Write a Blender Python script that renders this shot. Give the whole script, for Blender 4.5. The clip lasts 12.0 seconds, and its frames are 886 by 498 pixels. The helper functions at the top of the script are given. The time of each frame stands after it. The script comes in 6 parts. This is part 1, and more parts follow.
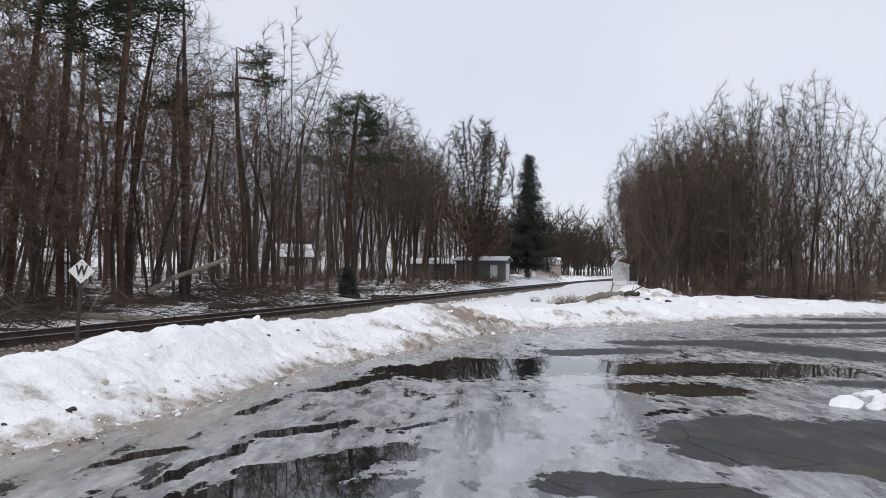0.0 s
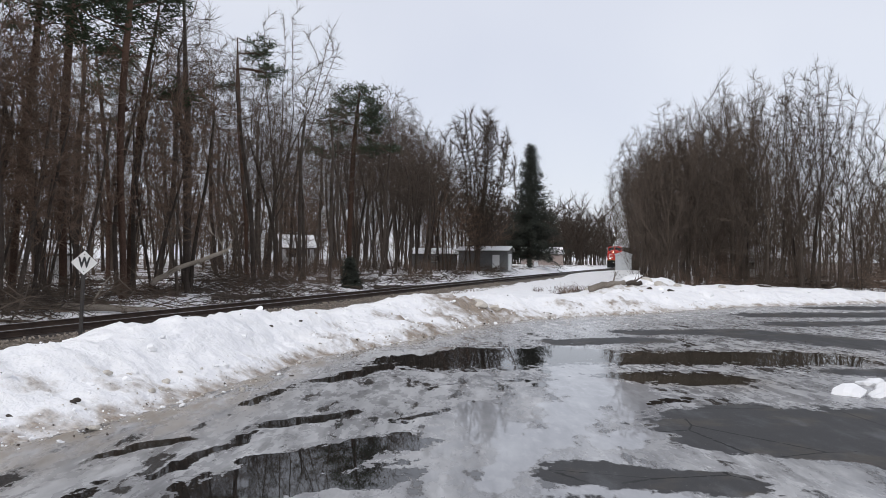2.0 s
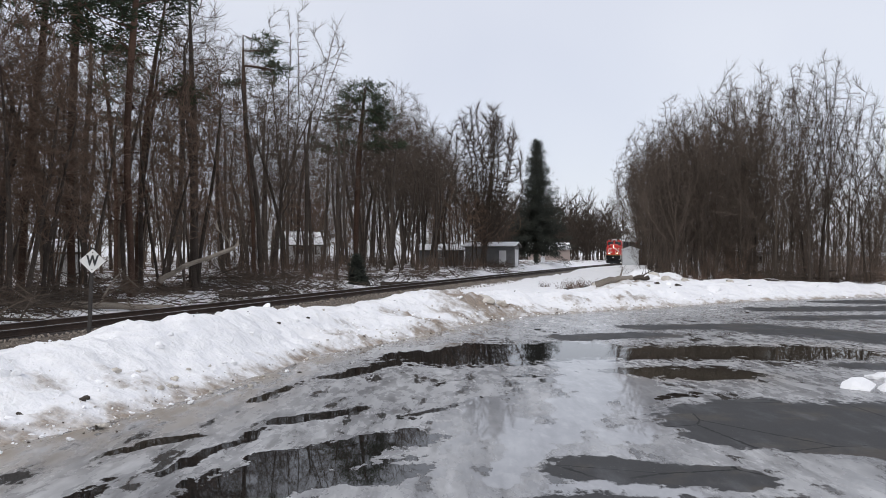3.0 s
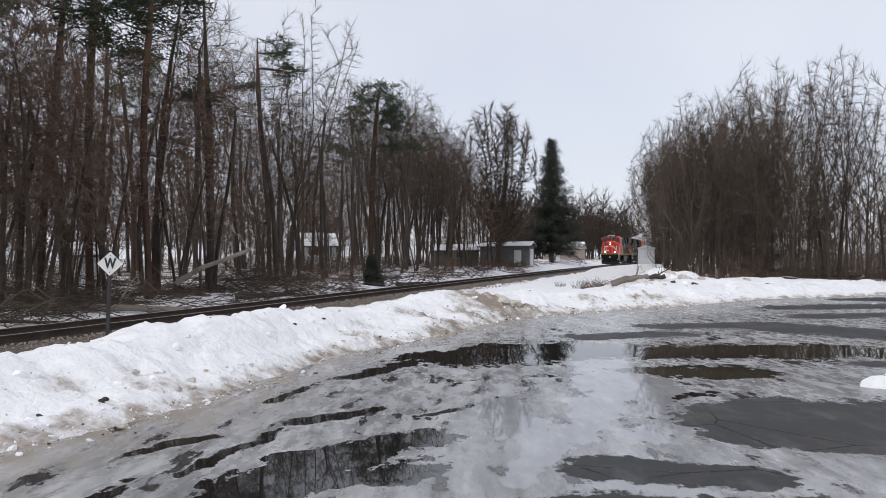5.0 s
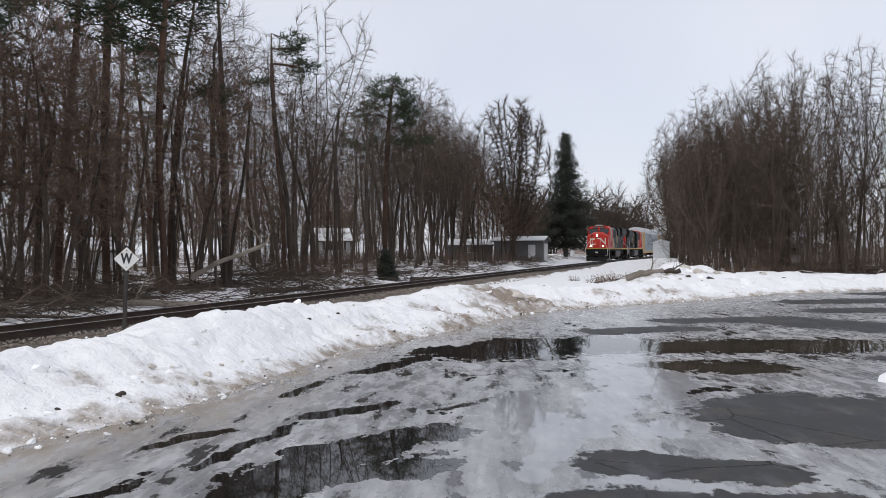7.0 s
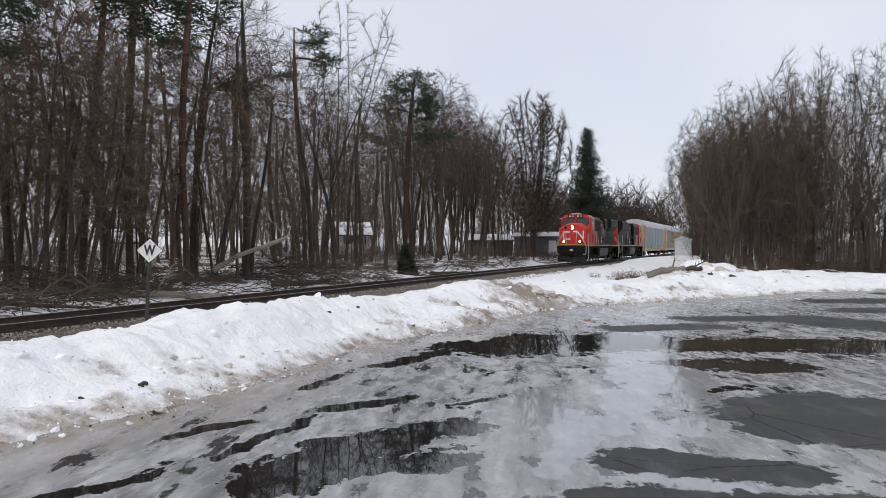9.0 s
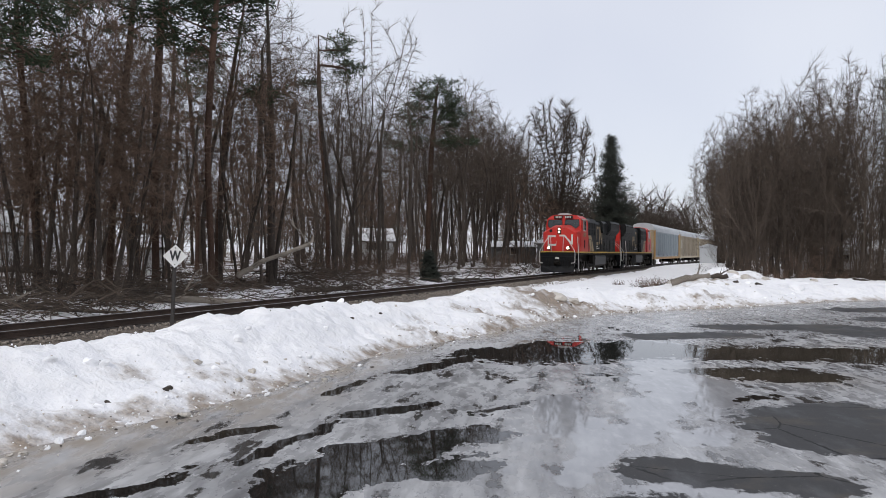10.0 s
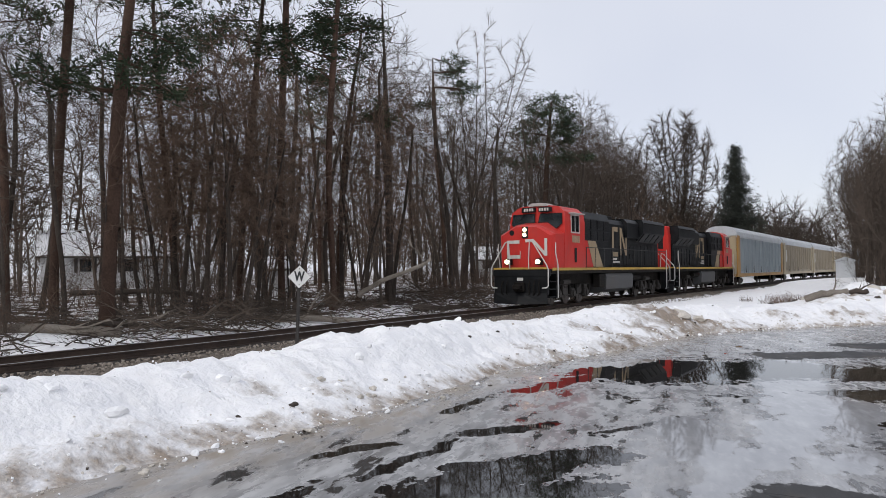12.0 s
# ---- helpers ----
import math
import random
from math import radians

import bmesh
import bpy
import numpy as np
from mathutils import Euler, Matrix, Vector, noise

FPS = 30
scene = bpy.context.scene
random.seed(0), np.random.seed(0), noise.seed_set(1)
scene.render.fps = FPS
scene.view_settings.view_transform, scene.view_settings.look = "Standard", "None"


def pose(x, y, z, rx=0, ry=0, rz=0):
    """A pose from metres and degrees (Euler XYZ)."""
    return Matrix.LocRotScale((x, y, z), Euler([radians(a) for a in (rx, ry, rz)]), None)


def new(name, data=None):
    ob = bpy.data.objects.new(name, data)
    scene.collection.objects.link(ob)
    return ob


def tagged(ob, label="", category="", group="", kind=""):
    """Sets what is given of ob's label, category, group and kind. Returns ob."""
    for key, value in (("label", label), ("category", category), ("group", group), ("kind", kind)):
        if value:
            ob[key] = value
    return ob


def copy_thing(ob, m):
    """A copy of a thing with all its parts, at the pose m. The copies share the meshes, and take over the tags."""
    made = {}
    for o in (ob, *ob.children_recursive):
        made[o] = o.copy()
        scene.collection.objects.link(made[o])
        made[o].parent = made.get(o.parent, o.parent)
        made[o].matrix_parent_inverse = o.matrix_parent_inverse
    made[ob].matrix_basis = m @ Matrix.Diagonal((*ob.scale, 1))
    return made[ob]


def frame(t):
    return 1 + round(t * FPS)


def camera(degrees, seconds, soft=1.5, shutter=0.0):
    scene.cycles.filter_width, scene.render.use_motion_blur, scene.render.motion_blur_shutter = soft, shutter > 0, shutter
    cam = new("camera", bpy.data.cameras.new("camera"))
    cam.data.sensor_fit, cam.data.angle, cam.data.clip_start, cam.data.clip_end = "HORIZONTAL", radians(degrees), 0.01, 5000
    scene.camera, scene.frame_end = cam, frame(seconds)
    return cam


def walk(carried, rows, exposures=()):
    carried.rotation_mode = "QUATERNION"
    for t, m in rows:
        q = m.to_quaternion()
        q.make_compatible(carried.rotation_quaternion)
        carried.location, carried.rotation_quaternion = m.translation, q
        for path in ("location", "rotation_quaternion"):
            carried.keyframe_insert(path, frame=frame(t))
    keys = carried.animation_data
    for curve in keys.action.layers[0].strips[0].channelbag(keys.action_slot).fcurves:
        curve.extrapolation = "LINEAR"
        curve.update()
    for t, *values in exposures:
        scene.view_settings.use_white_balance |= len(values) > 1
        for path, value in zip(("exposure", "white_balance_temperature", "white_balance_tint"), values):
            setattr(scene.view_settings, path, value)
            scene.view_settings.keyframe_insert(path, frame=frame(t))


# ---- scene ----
# ---------- camera: stands still and turns ----------
EYE = 2.38
cam = camera(59.0, 12.0, 0.85)
TURNS = [  # seconds, yaw, pitch, roll
    (0.0, -0.01, 1.48, -0.56), (0.5, 0.00, 1.30, -0.61), (1.0, 0.03, 1.08, -0.53), (1.5, 0.02, 0.88, -0.42),
    (2.0, 0.15, 0.76, -0.32), (2.5, 0.41, 0.58, -0.18), (3.0, 0.64, 0.47, 0.04), (5.0, 1.73, 0.49, 0.46),
    (5.5, 1.93, 0.61, 0.54), (6.0, 2.06, 0.55, 0.55), (6.5, 2.37, 0.30, 0.57), (7.0, 2.75, 0.11, 0.57),
    (9.0, 4.22, -0.26, -0.01), (9.5, 4.86, -0.02, -0.12), (10.0, 5.88, 0.22, -0.21), (10.5, 7.38, 0.43, -0.25),
    (11.0, 9.67, 1.02, -0.09), (11.5, 12.13, 1.63, 0.29), (12.0, 14.37, 1.57, 0.52),
]
walk(cam, [(t, pose(0, 0, EYE, 90 + pitch, roll, yaw)) for t, yaw, pitch, roll in TURNS], [(0.0, 0.0), (12.0, 0.0)])

# ---------- light: a closed overcast sky ----------
world = bpy.data.worlds.new("overcast")
scene.world = world
world.use_nodes = True
wn, wl = world.node_tree.nodes, world.node_tree.links
wn.clear()
w_out, w_bg, w_add = wn.new("ShaderNodeOutputWorld"), wn.new("ShaderNodeBackground"), wn.new("ShaderNodeAddShader")
w_sky, w_skybg = wn.new("ShaderNodeTexSky"), wn.new("ShaderNodeBackground")
w_sky.sky_type, w_sky.sun_disc = "NISHITA", False
w_sky.sun_elevation, w_sky.sun_rotation = radians(42), radians(205)
w_skybg.inputs["Strength"].default_value = 0.02
w_geo, w_noise, w_ramp = wn.new("ShaderNodeTexCoord"), wn.new("ShaderNodeTexNoise"), wn.new("ShaderNodeValToRGB")
w_noise.inputs["Scale"].default_value, w_noise.inputs["Detail"].default_value = 2.2, 3.0
w_ramp.color_ramp.elements[0].position, w_ramp.color_ramp.elements[0].color = 0.3, (0.625, 0.645, 0.73, 1)
w_ramp.color_ramp.elements[1].position, w_ramp.color_ramp.elements[1].color = 0.75, (0.73, 0.745, 0.80, 1)
w_bg.inputs["Strength"].default_value = 1.0
wl.new(w_geo.outputs["Generated"], w_noise.inputs["Vector"])
wl.new(w_noise.outputs["Fac"], w_ramp.inputs["Fac"])
wl.new(w_ramp.outputs["Color"], w_bg.inputs["Color"])
wl.new(w_sky.outputs["Color"], w_skybg.inputs["Color"])
wl.new(w_bg.outputs[0], w_add.inputs[0])
wl.new(w_skybg.outputs[0], w_add.inputs[1])
wl.new(w_add.outputs[0], w_out.inputs["Surface"])
sun = new("sun", bpy.data.lights.new("sun", "SUN"))
sun.data.energy, sun.data.angle, sun.data.color = 1.1, radians(25), (1.0, 0.97, 0.93)
sun.matrix_world = pose(0, 0, 60, 48, 0, -25)


# ---------- materials ----------
def material(name):
    m = bpy.data.materials.new(name)
    m.use_nodes = True
    return m, m.node_tree.nodes, m.node_tree.links, m.node_tree.nodes["Principled BSDF"]


def noise_fac(n, l, scale, detail=5.0, coord=None, rough=0.6):
    t = n.new("ShaderNodeTexNoise")
    t.inputs["Scale"].default_value, t.inputs["Detail"].default_value, t.inputs["Roughness"].default_value = scale, detail, rough
    if coord is None:
        coord = n.new("ShaderNodeTexCoord").outputs["Object"]
    l.new(coord, t.inputs["Vector"])
    return t.outputs["Fac"]


def ramp(n, l, fac, stops):
    r = n.new("ShaderNodeValToRGB")
    e = r.color_ramp.elements
    while len(e) < len(stops):
        e.new(0.5)
    for el, (at, c) in zip(e, stops):
        el.position = at
        el.color = (*c, 1) if len(c) == 3 else c
    l.new(fac, r.inputs["Fac"])
    return r.outputs["Color"]


def mixed(n, l, fac, a, b):
    m = n.new("ShaderNodeMix")
    m.data_type = "RGBA"
    for sock, v in ((m.inputs["Factor"], fac), (m.inputs["A"], a), (m.inputs["B"], b)):
        if isinstance(v, (tuple, float, int)):
            sock.default_value = (*v, 1) if isinstance(v, tuple) else v
        else:
            l.new(v, sock)
    return m.outputs["Result"]


def math_node(n, l, op, a, b=0.0, c=None, clamp=False):
    m = n.new("ShaderNodeMath")
    m.operation, m.use_clamp = op, clamp
    for i, v in enumerate((a, b) if c is None else (a, b, c)):
        if isinstance(v, (float, int)):
            m.inputs[i].default_value = v
        else:
            l.new(v, m.inputs[i])
    return m.outputs[0]


def span(n, l, v, lo, hi):
    m = n.new("ShaderNodeMapRange")
    m.inputs["From Min"].default_value, m.inputs["From Max"].default_value = lo, hi
    m.interpolation_type = "SMOOTHSTEP"
    l.new(v, m.inputs["Value"])
    return m.outputs["Result"]


def attribute(n, name):
    a = n.new("ShaderNodeAttribute")
    a.attribute_name = name
    return a.outputs["Fac"]


def bumped(n, l, bsdf, fac, strength, dist=0.02):
    b = n.new("ShaderNodeBump")
    b.inputs["Strength"].default_value, b.inputs["Distance"].default_value = strength, dist
    l.new(fac, b.inputs["Height"])
    l.new(b.outputs["Normal"], bsdf.inputs["Normal"])


def grainy(name, dark, light, scale=8.0, rough=0.8, metal=0.0, bump=0.3, vary=0.12, fine=None, spec=0.5):
    """A plain surface with two scales of variation and a little change from piece to piece."""
    m, n, l, b = material(name)
    big, small = noise_fac(n, l, scale * 0.15, 4), noise_fac(n, l, fine or scale * 4, 6)
    fac = math_node(n, l, "ADD", math_node(n, l, "MULTIPLY", big, 0.55), math_node(n, l, "MULTIPLY", small, 0.45))
    col = ramp(n, l, fac, [(0.32, dark), (0.68, light)])
    info = n.new("ShaderNodeObjectInfo")
    hsv = n.new("ShaderNodeHueSaturation")
    l.new(math_node(n, l, "ADD", math_node(n, l, "MULTIPLY", info.outputs["Random"], 2 * vary), 1 - vary), hsv.inputs["Value"])
    l.new(col, hsv.inputs["Color"])
    l.new(hsv.outputs["Color"], b.inputs["Base Color"])
    b.inputs["Roughness"].default_value, b.inputs["Metallic"].default_value = rough, metal
    b.inputs["Specular IOR Level"].default_value = spec
    if bump:
        bumped(n, l, b, small, bump)
    return m


BARK = grainy("bark_grey", (0.028, 0.021, 0.017), (0.105, 0.086, 0.072), 6, 0.95, bump=0.7, vary=0.3, spec=0.2)
BARK_RED = grainy("bark_pine", (0.03, 0.020, 0.016), (0.115, 0.070, 0.050), 5, 0.95, bump=0.8, vary=0.2, spec=0.2)
TWIG = grainy("twig_grey_brown", (0.055, 0.042, 0.033), (0.125, 0.10, 0.081), 3, 0.95, bump=0, vary=0.3, spec=0.15)
TWIG_RED = grainy("twig_red_brown", (0.085, 0.058, 0.043), (0.20, 0.138, 0.103), 3, 0.95, bump=0, vary=0.3, spec=0.15)
NEEDLE = grainy("pine_needles", (0.020, 0.032, 0.017), (0.058, 0.080, 0.040), 2, 0.8, bump=0, vary=0.3, spec=0.3)
NEEDLE_DARK = grainy("spruce_needles", (0.018, 0.021, 0.017), (0.055, 0.061, 0.047), 2, 0.85, bump=0, vary=0.25, spec=0.2)
DEADWOOD = grainy("dead_wood", (0.10, 0.082, 0.066), (0.30, 0.265, 0.225), 5, 0.9, bump=0.5, vary=0.2, spec=0.2)
STEEL_RUST = grainy("rail_rust", (0.030, 0.020, 0.015), (0.085, 0.055, 0.040), 10, 0.7, 0.3, 0.3)
STEEL_BRIGHT = grainy("rail_head", (0.30, 0.29, 0.28), (0.46, 0.45, 0.44), 20, 0.30, 0.9, 0.05)
TIE_WOOD = grainy("tie_wood", (0.018, 0.014, 0.012), (0.06, 0.047, 0.038), 6, 0.9, bump=0.6, vary=0.3)
STONE = grainy("ballast_stone", (0.11, 0.09, 0.07), (0.36, 0.31, 0.26), 9, 0.9, bump=0.5, vary=0.35)


# ---------- building helpers ----------
def part(name, verts, faces, mat, parent=None, label="", smooth=False, mats=None, face_mats=None):
    """Links one mesh as a part under a thing (or a thing of its own)."""
    me = bpy.data.meshes.new(name)
    me.from_pydata([tuple(v) for v in verts], [], [tuple(f) for f in faces])
    for m in (mats or [mat]):
        me.materials.append(m)
    if face_mats is not None:
        me.polygons.foreach_set("material_index", face_mats)
    if smooth:
        me.polygons.foreach_set("use_smooth", [True] * len(me.polygons))
    me.update()
    ob = new(name, me)
    if parent is not None:
        ob.parent = parent
    return tagged(ob, label)


def empty(name, m=None):
    ob = new(name)
    if m is not None:
        ob.matrix_basis = m
    return ob


class Shape:
    """Collects solids of one mesh."""
    def __init__(self):
        self.v, self.f = [], []

    def add(self, verts, faces):
        o = len(self.v)
        self.v += [tuple(p) for p in verts]
        self.f += [tuple(i + o for i in f) for f in faces]
        return self

    def box(self, x0, y0, z0, x1, y1, z1, bev=0.0, m=None):
        """A box with its upright and level edges cut by bev."""
        b = min(bev, 0.49 * abs(x1 - x0), 0.49 * abs(y1 - y0), 0.49 * abs(z1 - z0))
        if b <= 0:
            vs = [(x, y, z) for z in (z0, z1) for y in (y0, y1) for x in (x0, x1)]
            fs = [(0, 2, 3, 1), (4, 5, 7, 6), (0, 1, 5, 4), (1, 3, 7, 5), (3, 2, 6, 7), (2, 0, 4, 6)]
        else:
            def ring(ix, iy, z):
                return [(x0 + ix, y0 + iy + b, z), (x0 + ix + b, y0 + iy, z), (x1 - ix - b, y0 + iy, z), (x1 - ix, y0 + iy + b, z),
                        (x1 - ix, y1 - iy - b, z), (x1 - ix - b, y1 - iy, z), (x0 + ix + b, y1 - iy, z), (x0 + ix, y1 - iy - b, z)]
            vs = ring(b, b, z0) + ring(0, 0, z0 + b) + ring(0, 0, z1 - b) + ring(b, b, z1)
            fs = [tuple(range(7, -1, -1)), tuple(range(24, 32))]
            fs += [(k * 8 + i, k * 8 + (i + 1) % 8, k * 8 + 8 + (i + 1) % 8, k * 8 + 8 + i) for k in range(3) for i in range(8)]
        if m is not None:
            vs = [m @ Vector(p) for p in vs]
        return self.add(vs, fs)

    def prism(self, outline, axis, lo, hi):
        """A closed outline of (u, w) pulled along an axis. axis x: (y, z); y: (x, z); z: (x, y)."""
        put = {"x": lambda a, u, w: (a, u, w), "y": lambda a, u, w: (u, a, w), "z": lambda a, u, w: (u, w, a)}[axis]
        k = len(outline)
        vs = [put(lo, *p) for p in outline] + [put(hi, *p) for p in outline]
        fs = [tuple(range(k - 1, -1, -1)), tuple(range(k, 2 * k))] + [(i, (i + 1) % k, k + (i + 1) % k, k + i) for i in range(k)]
        return self.add(vs, fs)

    def rod(self, pts, r, sides=6, r1=None, caps=True):
        """A tapering rod through points."""
        pts = [Vector(p) for p in pts]
        r1 = r if r1 is None else r1
        o, k = [], len(pts)
        for i, p in enumerate(pts):
            d = (pts[min(i + 1, k - 1)] - pts[max(i - 1, 0)]).normalized()
            u = d.orthogonal().normalized() if i == 0 else (u - d * u.dot(d)).normalized()
            w = d.cross(u)
            rr = r + (r1 - r) * i / max(1, k - 1)
            o += [p + (u * math.cos(a) + w * math.sin(a)) * rr for a in (2 * math.pi * j / sides for j in range(sides))]
        fs = [(i * sides + j, i * sides + (j + 1) % sides, (i + 1) * sides + (j + 1) % sides, (i + 1) * sides + j) for i in range(k - 1) for j in range(sides)]
        if caps:
            fs += [tuple(range(sides - 1, -1, -1)), tuple(range((k - 1) * sides, k * sides))]
        return self.add(o, fs)

    def link(self, name, mat, parent=None, label="", smooth=False):
        return part(name, self.v, self.f, mat, parent, label, smooth)


# ---------- the plan: a railway crossing the view, a parking lot before it ----------
TH, TRACK_D, BEND = radians(16.78), 16.22, -0.957e-4
DIR, NRM = Vector((math.sin(TH), math.cos(TH))), Vector((-math.cos(TH), math.sin(TH)))
RAIL_TOP = 0.62


def on_track(a, lat=0.0):
    """The plan point a metres along the railway and lat metres beyond its middle."""
    return NRM * (TRACK_D + lat + BEND * (a - 40) ** 2) + DIR * a


def track_turn(a):
    return math.atan2(DIR.x, DIR.y) - math.atan(2 * BEND * (a - 40))


def lat_of(x, y):
    a = x * DIR.x + y * DIR.y
    return x * NRM.x + y * NRM.y - TRACK_D - BEND * (a - 40) ** 2, a


def value_noise(x, y, seed):
    xi, yi = np.floor(x).astype(np.int64), np.floor(y).astype(np.int64)
    fx, fy = x - xi, y - yi
    fx, fy = fx * fx * (3 - 2 * fx), fy * fy * (3 - 2 * fy)

    def h(a, b):
        q = (a * 374761393 + b * 668265263 + seed * 1442695041) & 0xFFFFFFFF
        q = ((q ^ (q >> 13)) * 1274126177) & 0xFFFFFFFF
        return ((q ^ (q >> 16)) & 0xFFFF) / 65535.0
    return (h(xi, yi) * (1 - fx) + h(xi + 1, yi) * fx) * (1 - fy) + (h(xi, yi + 1) * (1 - fx) + h(xi + 1, yi + 1) * fx) * fy


def fbm(x, y, scale, octaves=4, seed=1, gain=0.5):
    s, amp, tot = 0, 1.0, 0.0
    for i in range(octaves):
        s = s + amp * value_noise(x * scale * 2 ** i + 17.3 * i, y * scale * 2 ** i - 9.1 * i, seed + i)
        tot += amp
        amp *= gain
    return s / tot * 2 - 1


EDGE = [(-9, -8), (-7.6, 3), (-6.5, 7), (-5.6, 9.7), (-4.9, 11), (-4.35, 12.8), (-3.9, 15), (-3.0, 18.9), (-1.3, 22.2), (0.6, 27), (2.2, 30.2), (5.1, 32.7), (9.4, 35.6), (15.1, 40.6), (25.7, 45.5), (60, 54)]


def edge_distance(x, y):
    """Metres outside the lot's edge (inside: minus), and how far along the edge."""
    best, along, run_len = np.full(np.shape(x), 1e9), np.zeros(np.shape(x)), 0.0
    sign = np.ones(np.shape(x))
    for (x0, y0), (x1, y1) in zip(EDGE, EDGE[1:]):
        dx, dy = x1 - x0, y1 - y0
        ln = math.hypot(dx, dy)
        t = np.clip(((x - x0) * dx + (y - y0) * dy) / ln ** 2, 0, 1)
        d = np.hypot(x - x0 - t * dx, y - y0 - t * dy)
        near = d < best
        best = np.where(near, d, best)
        along = np.where(near, run_len + t * ln, along)
        sign = np.where(near, np.sign(dx * (y - y0) - dy * (x - x0)), sign)
        run_len += ln
    return best * sign, along


def smooth(v, lo, hi):
    t = np.clip((v - lo) / (hi - lo), 0, 1)
    return t * t * (3 - 2 * t)


def bump_at(x, y, cx, cy, rx, ry, turn=0.0):
    c, s = math.cos(turn), math.sin(turn)
    u, w = (x - cx) * c + (y - cy) * s, -(x - cx) * s + (y - cy) * c
    return np.exp(-(u / rx) ** 2 - (w / ry) ** 2)


def ground_height(x, y):
    x, y = np.asarray(x, float), np.asarray(y, float)
    lat, a = lat_of(x, y)
    d, along = edge_distance(x, y)
    field = 0.30 + 0.06 * fbm(x, y, 0.3, 3, 5)
    # ploughed bank along the lot
    crest = 0.95 - 0.25 * smooth(along, 30, 60) + 0.18 * fbm(along, along * 0, 0.35, 3, 21) + 0.10 * fbm(along, along * 0, 1.3, 2, 25)
    peak = 2.1 + 0.5 * fbm(along, along * 0 + 9, 0.25, 2, 31)
    up = np.clip(d / peak, 0, 1)
    rise = np.where(d < peak, crest * (0.30 * smooth(up, 0, 0.3) + 0.70 * smooth(up, 0.22, 1.0)), field + (crest - field) * (1 - smooth(d, peak, peak + 2.6)))
    lump = fbm(x, y, 0.8, 5, 41, 0.65) * 0.25 - np.abs(fbm(x, y, 1.5, 4, 47, 0.6)) * 0.19 + 0.05 - np.abs(fbm(x, y, 3.1, 3, 49)) * 0.11
    on_bank = smooth(d, 0.1, 1.0) * (1 - smooth(d, 3.2, 5.5))
    bank = np.maximum(rise, 0) + lump * on_bank + 0.02 * fbm(x, y, 3.0, 3, 51) * smooth(d, 0, 0.5)
    heap = 0.42 * bump_at(x, y, 1.0, 29.9, 0.9, 0.7, 0.5) + 0.34 * bump_at(x, y, 2.2, 30.9, 0.9, 0.6, 0.5) + 0.36 * bump_at(x, y, -0.9, 24.2, 0.9, 0.6, 0.6) + 0.12 * bump_at(x, y, -2.7, 20.6, 0.8, 0.5, 0.9)
    heap = heap + 0.3 * bump_at(x, y, 5.4, 34.2, 1.2, 0.6, 0.5) + 0.28 * bump_at(x, y, 8.4, 36.2, 1.3, 0.6, 0.5)
    bank = bank + 0.7 * heap * (1 + 0.8 * fbm(x, y, 2.0, 4, 55, 0.6))
    bank = bank + 0.30 * bump_at(x, y, -4.6, 27.6, 1.6, 1.3) + 0.22 * bump_at(x, y, -7.0, 15.6, 1.0, 0.8)
    # piles at the lot's far corner
    pile = 1.05 * bump_at(x, y, 12.6, 49.5, 2.6, 2.4) + 0.7 * bump_at(x, y, 10.2, 46.0, 2.2, 1.5) + 0.45 * bump_at(x, y, 20, 52, 6.0, 2.6, 0.3) + 1.2 * bump_at(x, y, 33, 58, 4.5, 3.0) + 0.5 * bump_at(x, y, 18, 48, 4, 2)
    pile = pile * (1 + 0.75 * fbm(x, y, 0.6, 5, 61, 0.6)) * smooth(d, 0.5, 3) + 0.95 * bump_at(x, y, 21, 91.5, 7, 7)
    z = np.where(d > 0, bank, -0.06) + pile
    # railway bed
    near = smooth(lat, -3.4, -2.6)
    z = z * (1 - near) + near * (0.16 + 0.03 * fbm(x, y, 1.5, 3, 71))
    bed = 0.40 * (1 - smooth(np.abs(lat), 1.55, 3.1))
    z = np.where(np.abs(lat) < 3.4, np.maximum(z, bed + 0.04), z)
    # woods beyond
    wood = smooth(lat, 3.2, 9)
    z = z * (1 - wood) + wood * (0.35 + 0.006 * np.clip(lat, 0, 60) + 0.006 * np.clip(a, 0, 140) + 0.25 * fbm(x, y, 0.12, 3, 81) + 0.10 * fbm(x, y, 0.6, 3, 85))
    far = smooth(np.hypot(x, y), 150, 320)
    return z * (1 - far) + 0.5 * far


def steps(*runs):
    out = [runs[0][0]]
    for lo, hi, st in runs:
        k = max(1, round((hi - lo) / st))
        out += [lo + (hi - lo) * (i + 1) / k for i in range(k)]
    return np.array(out)


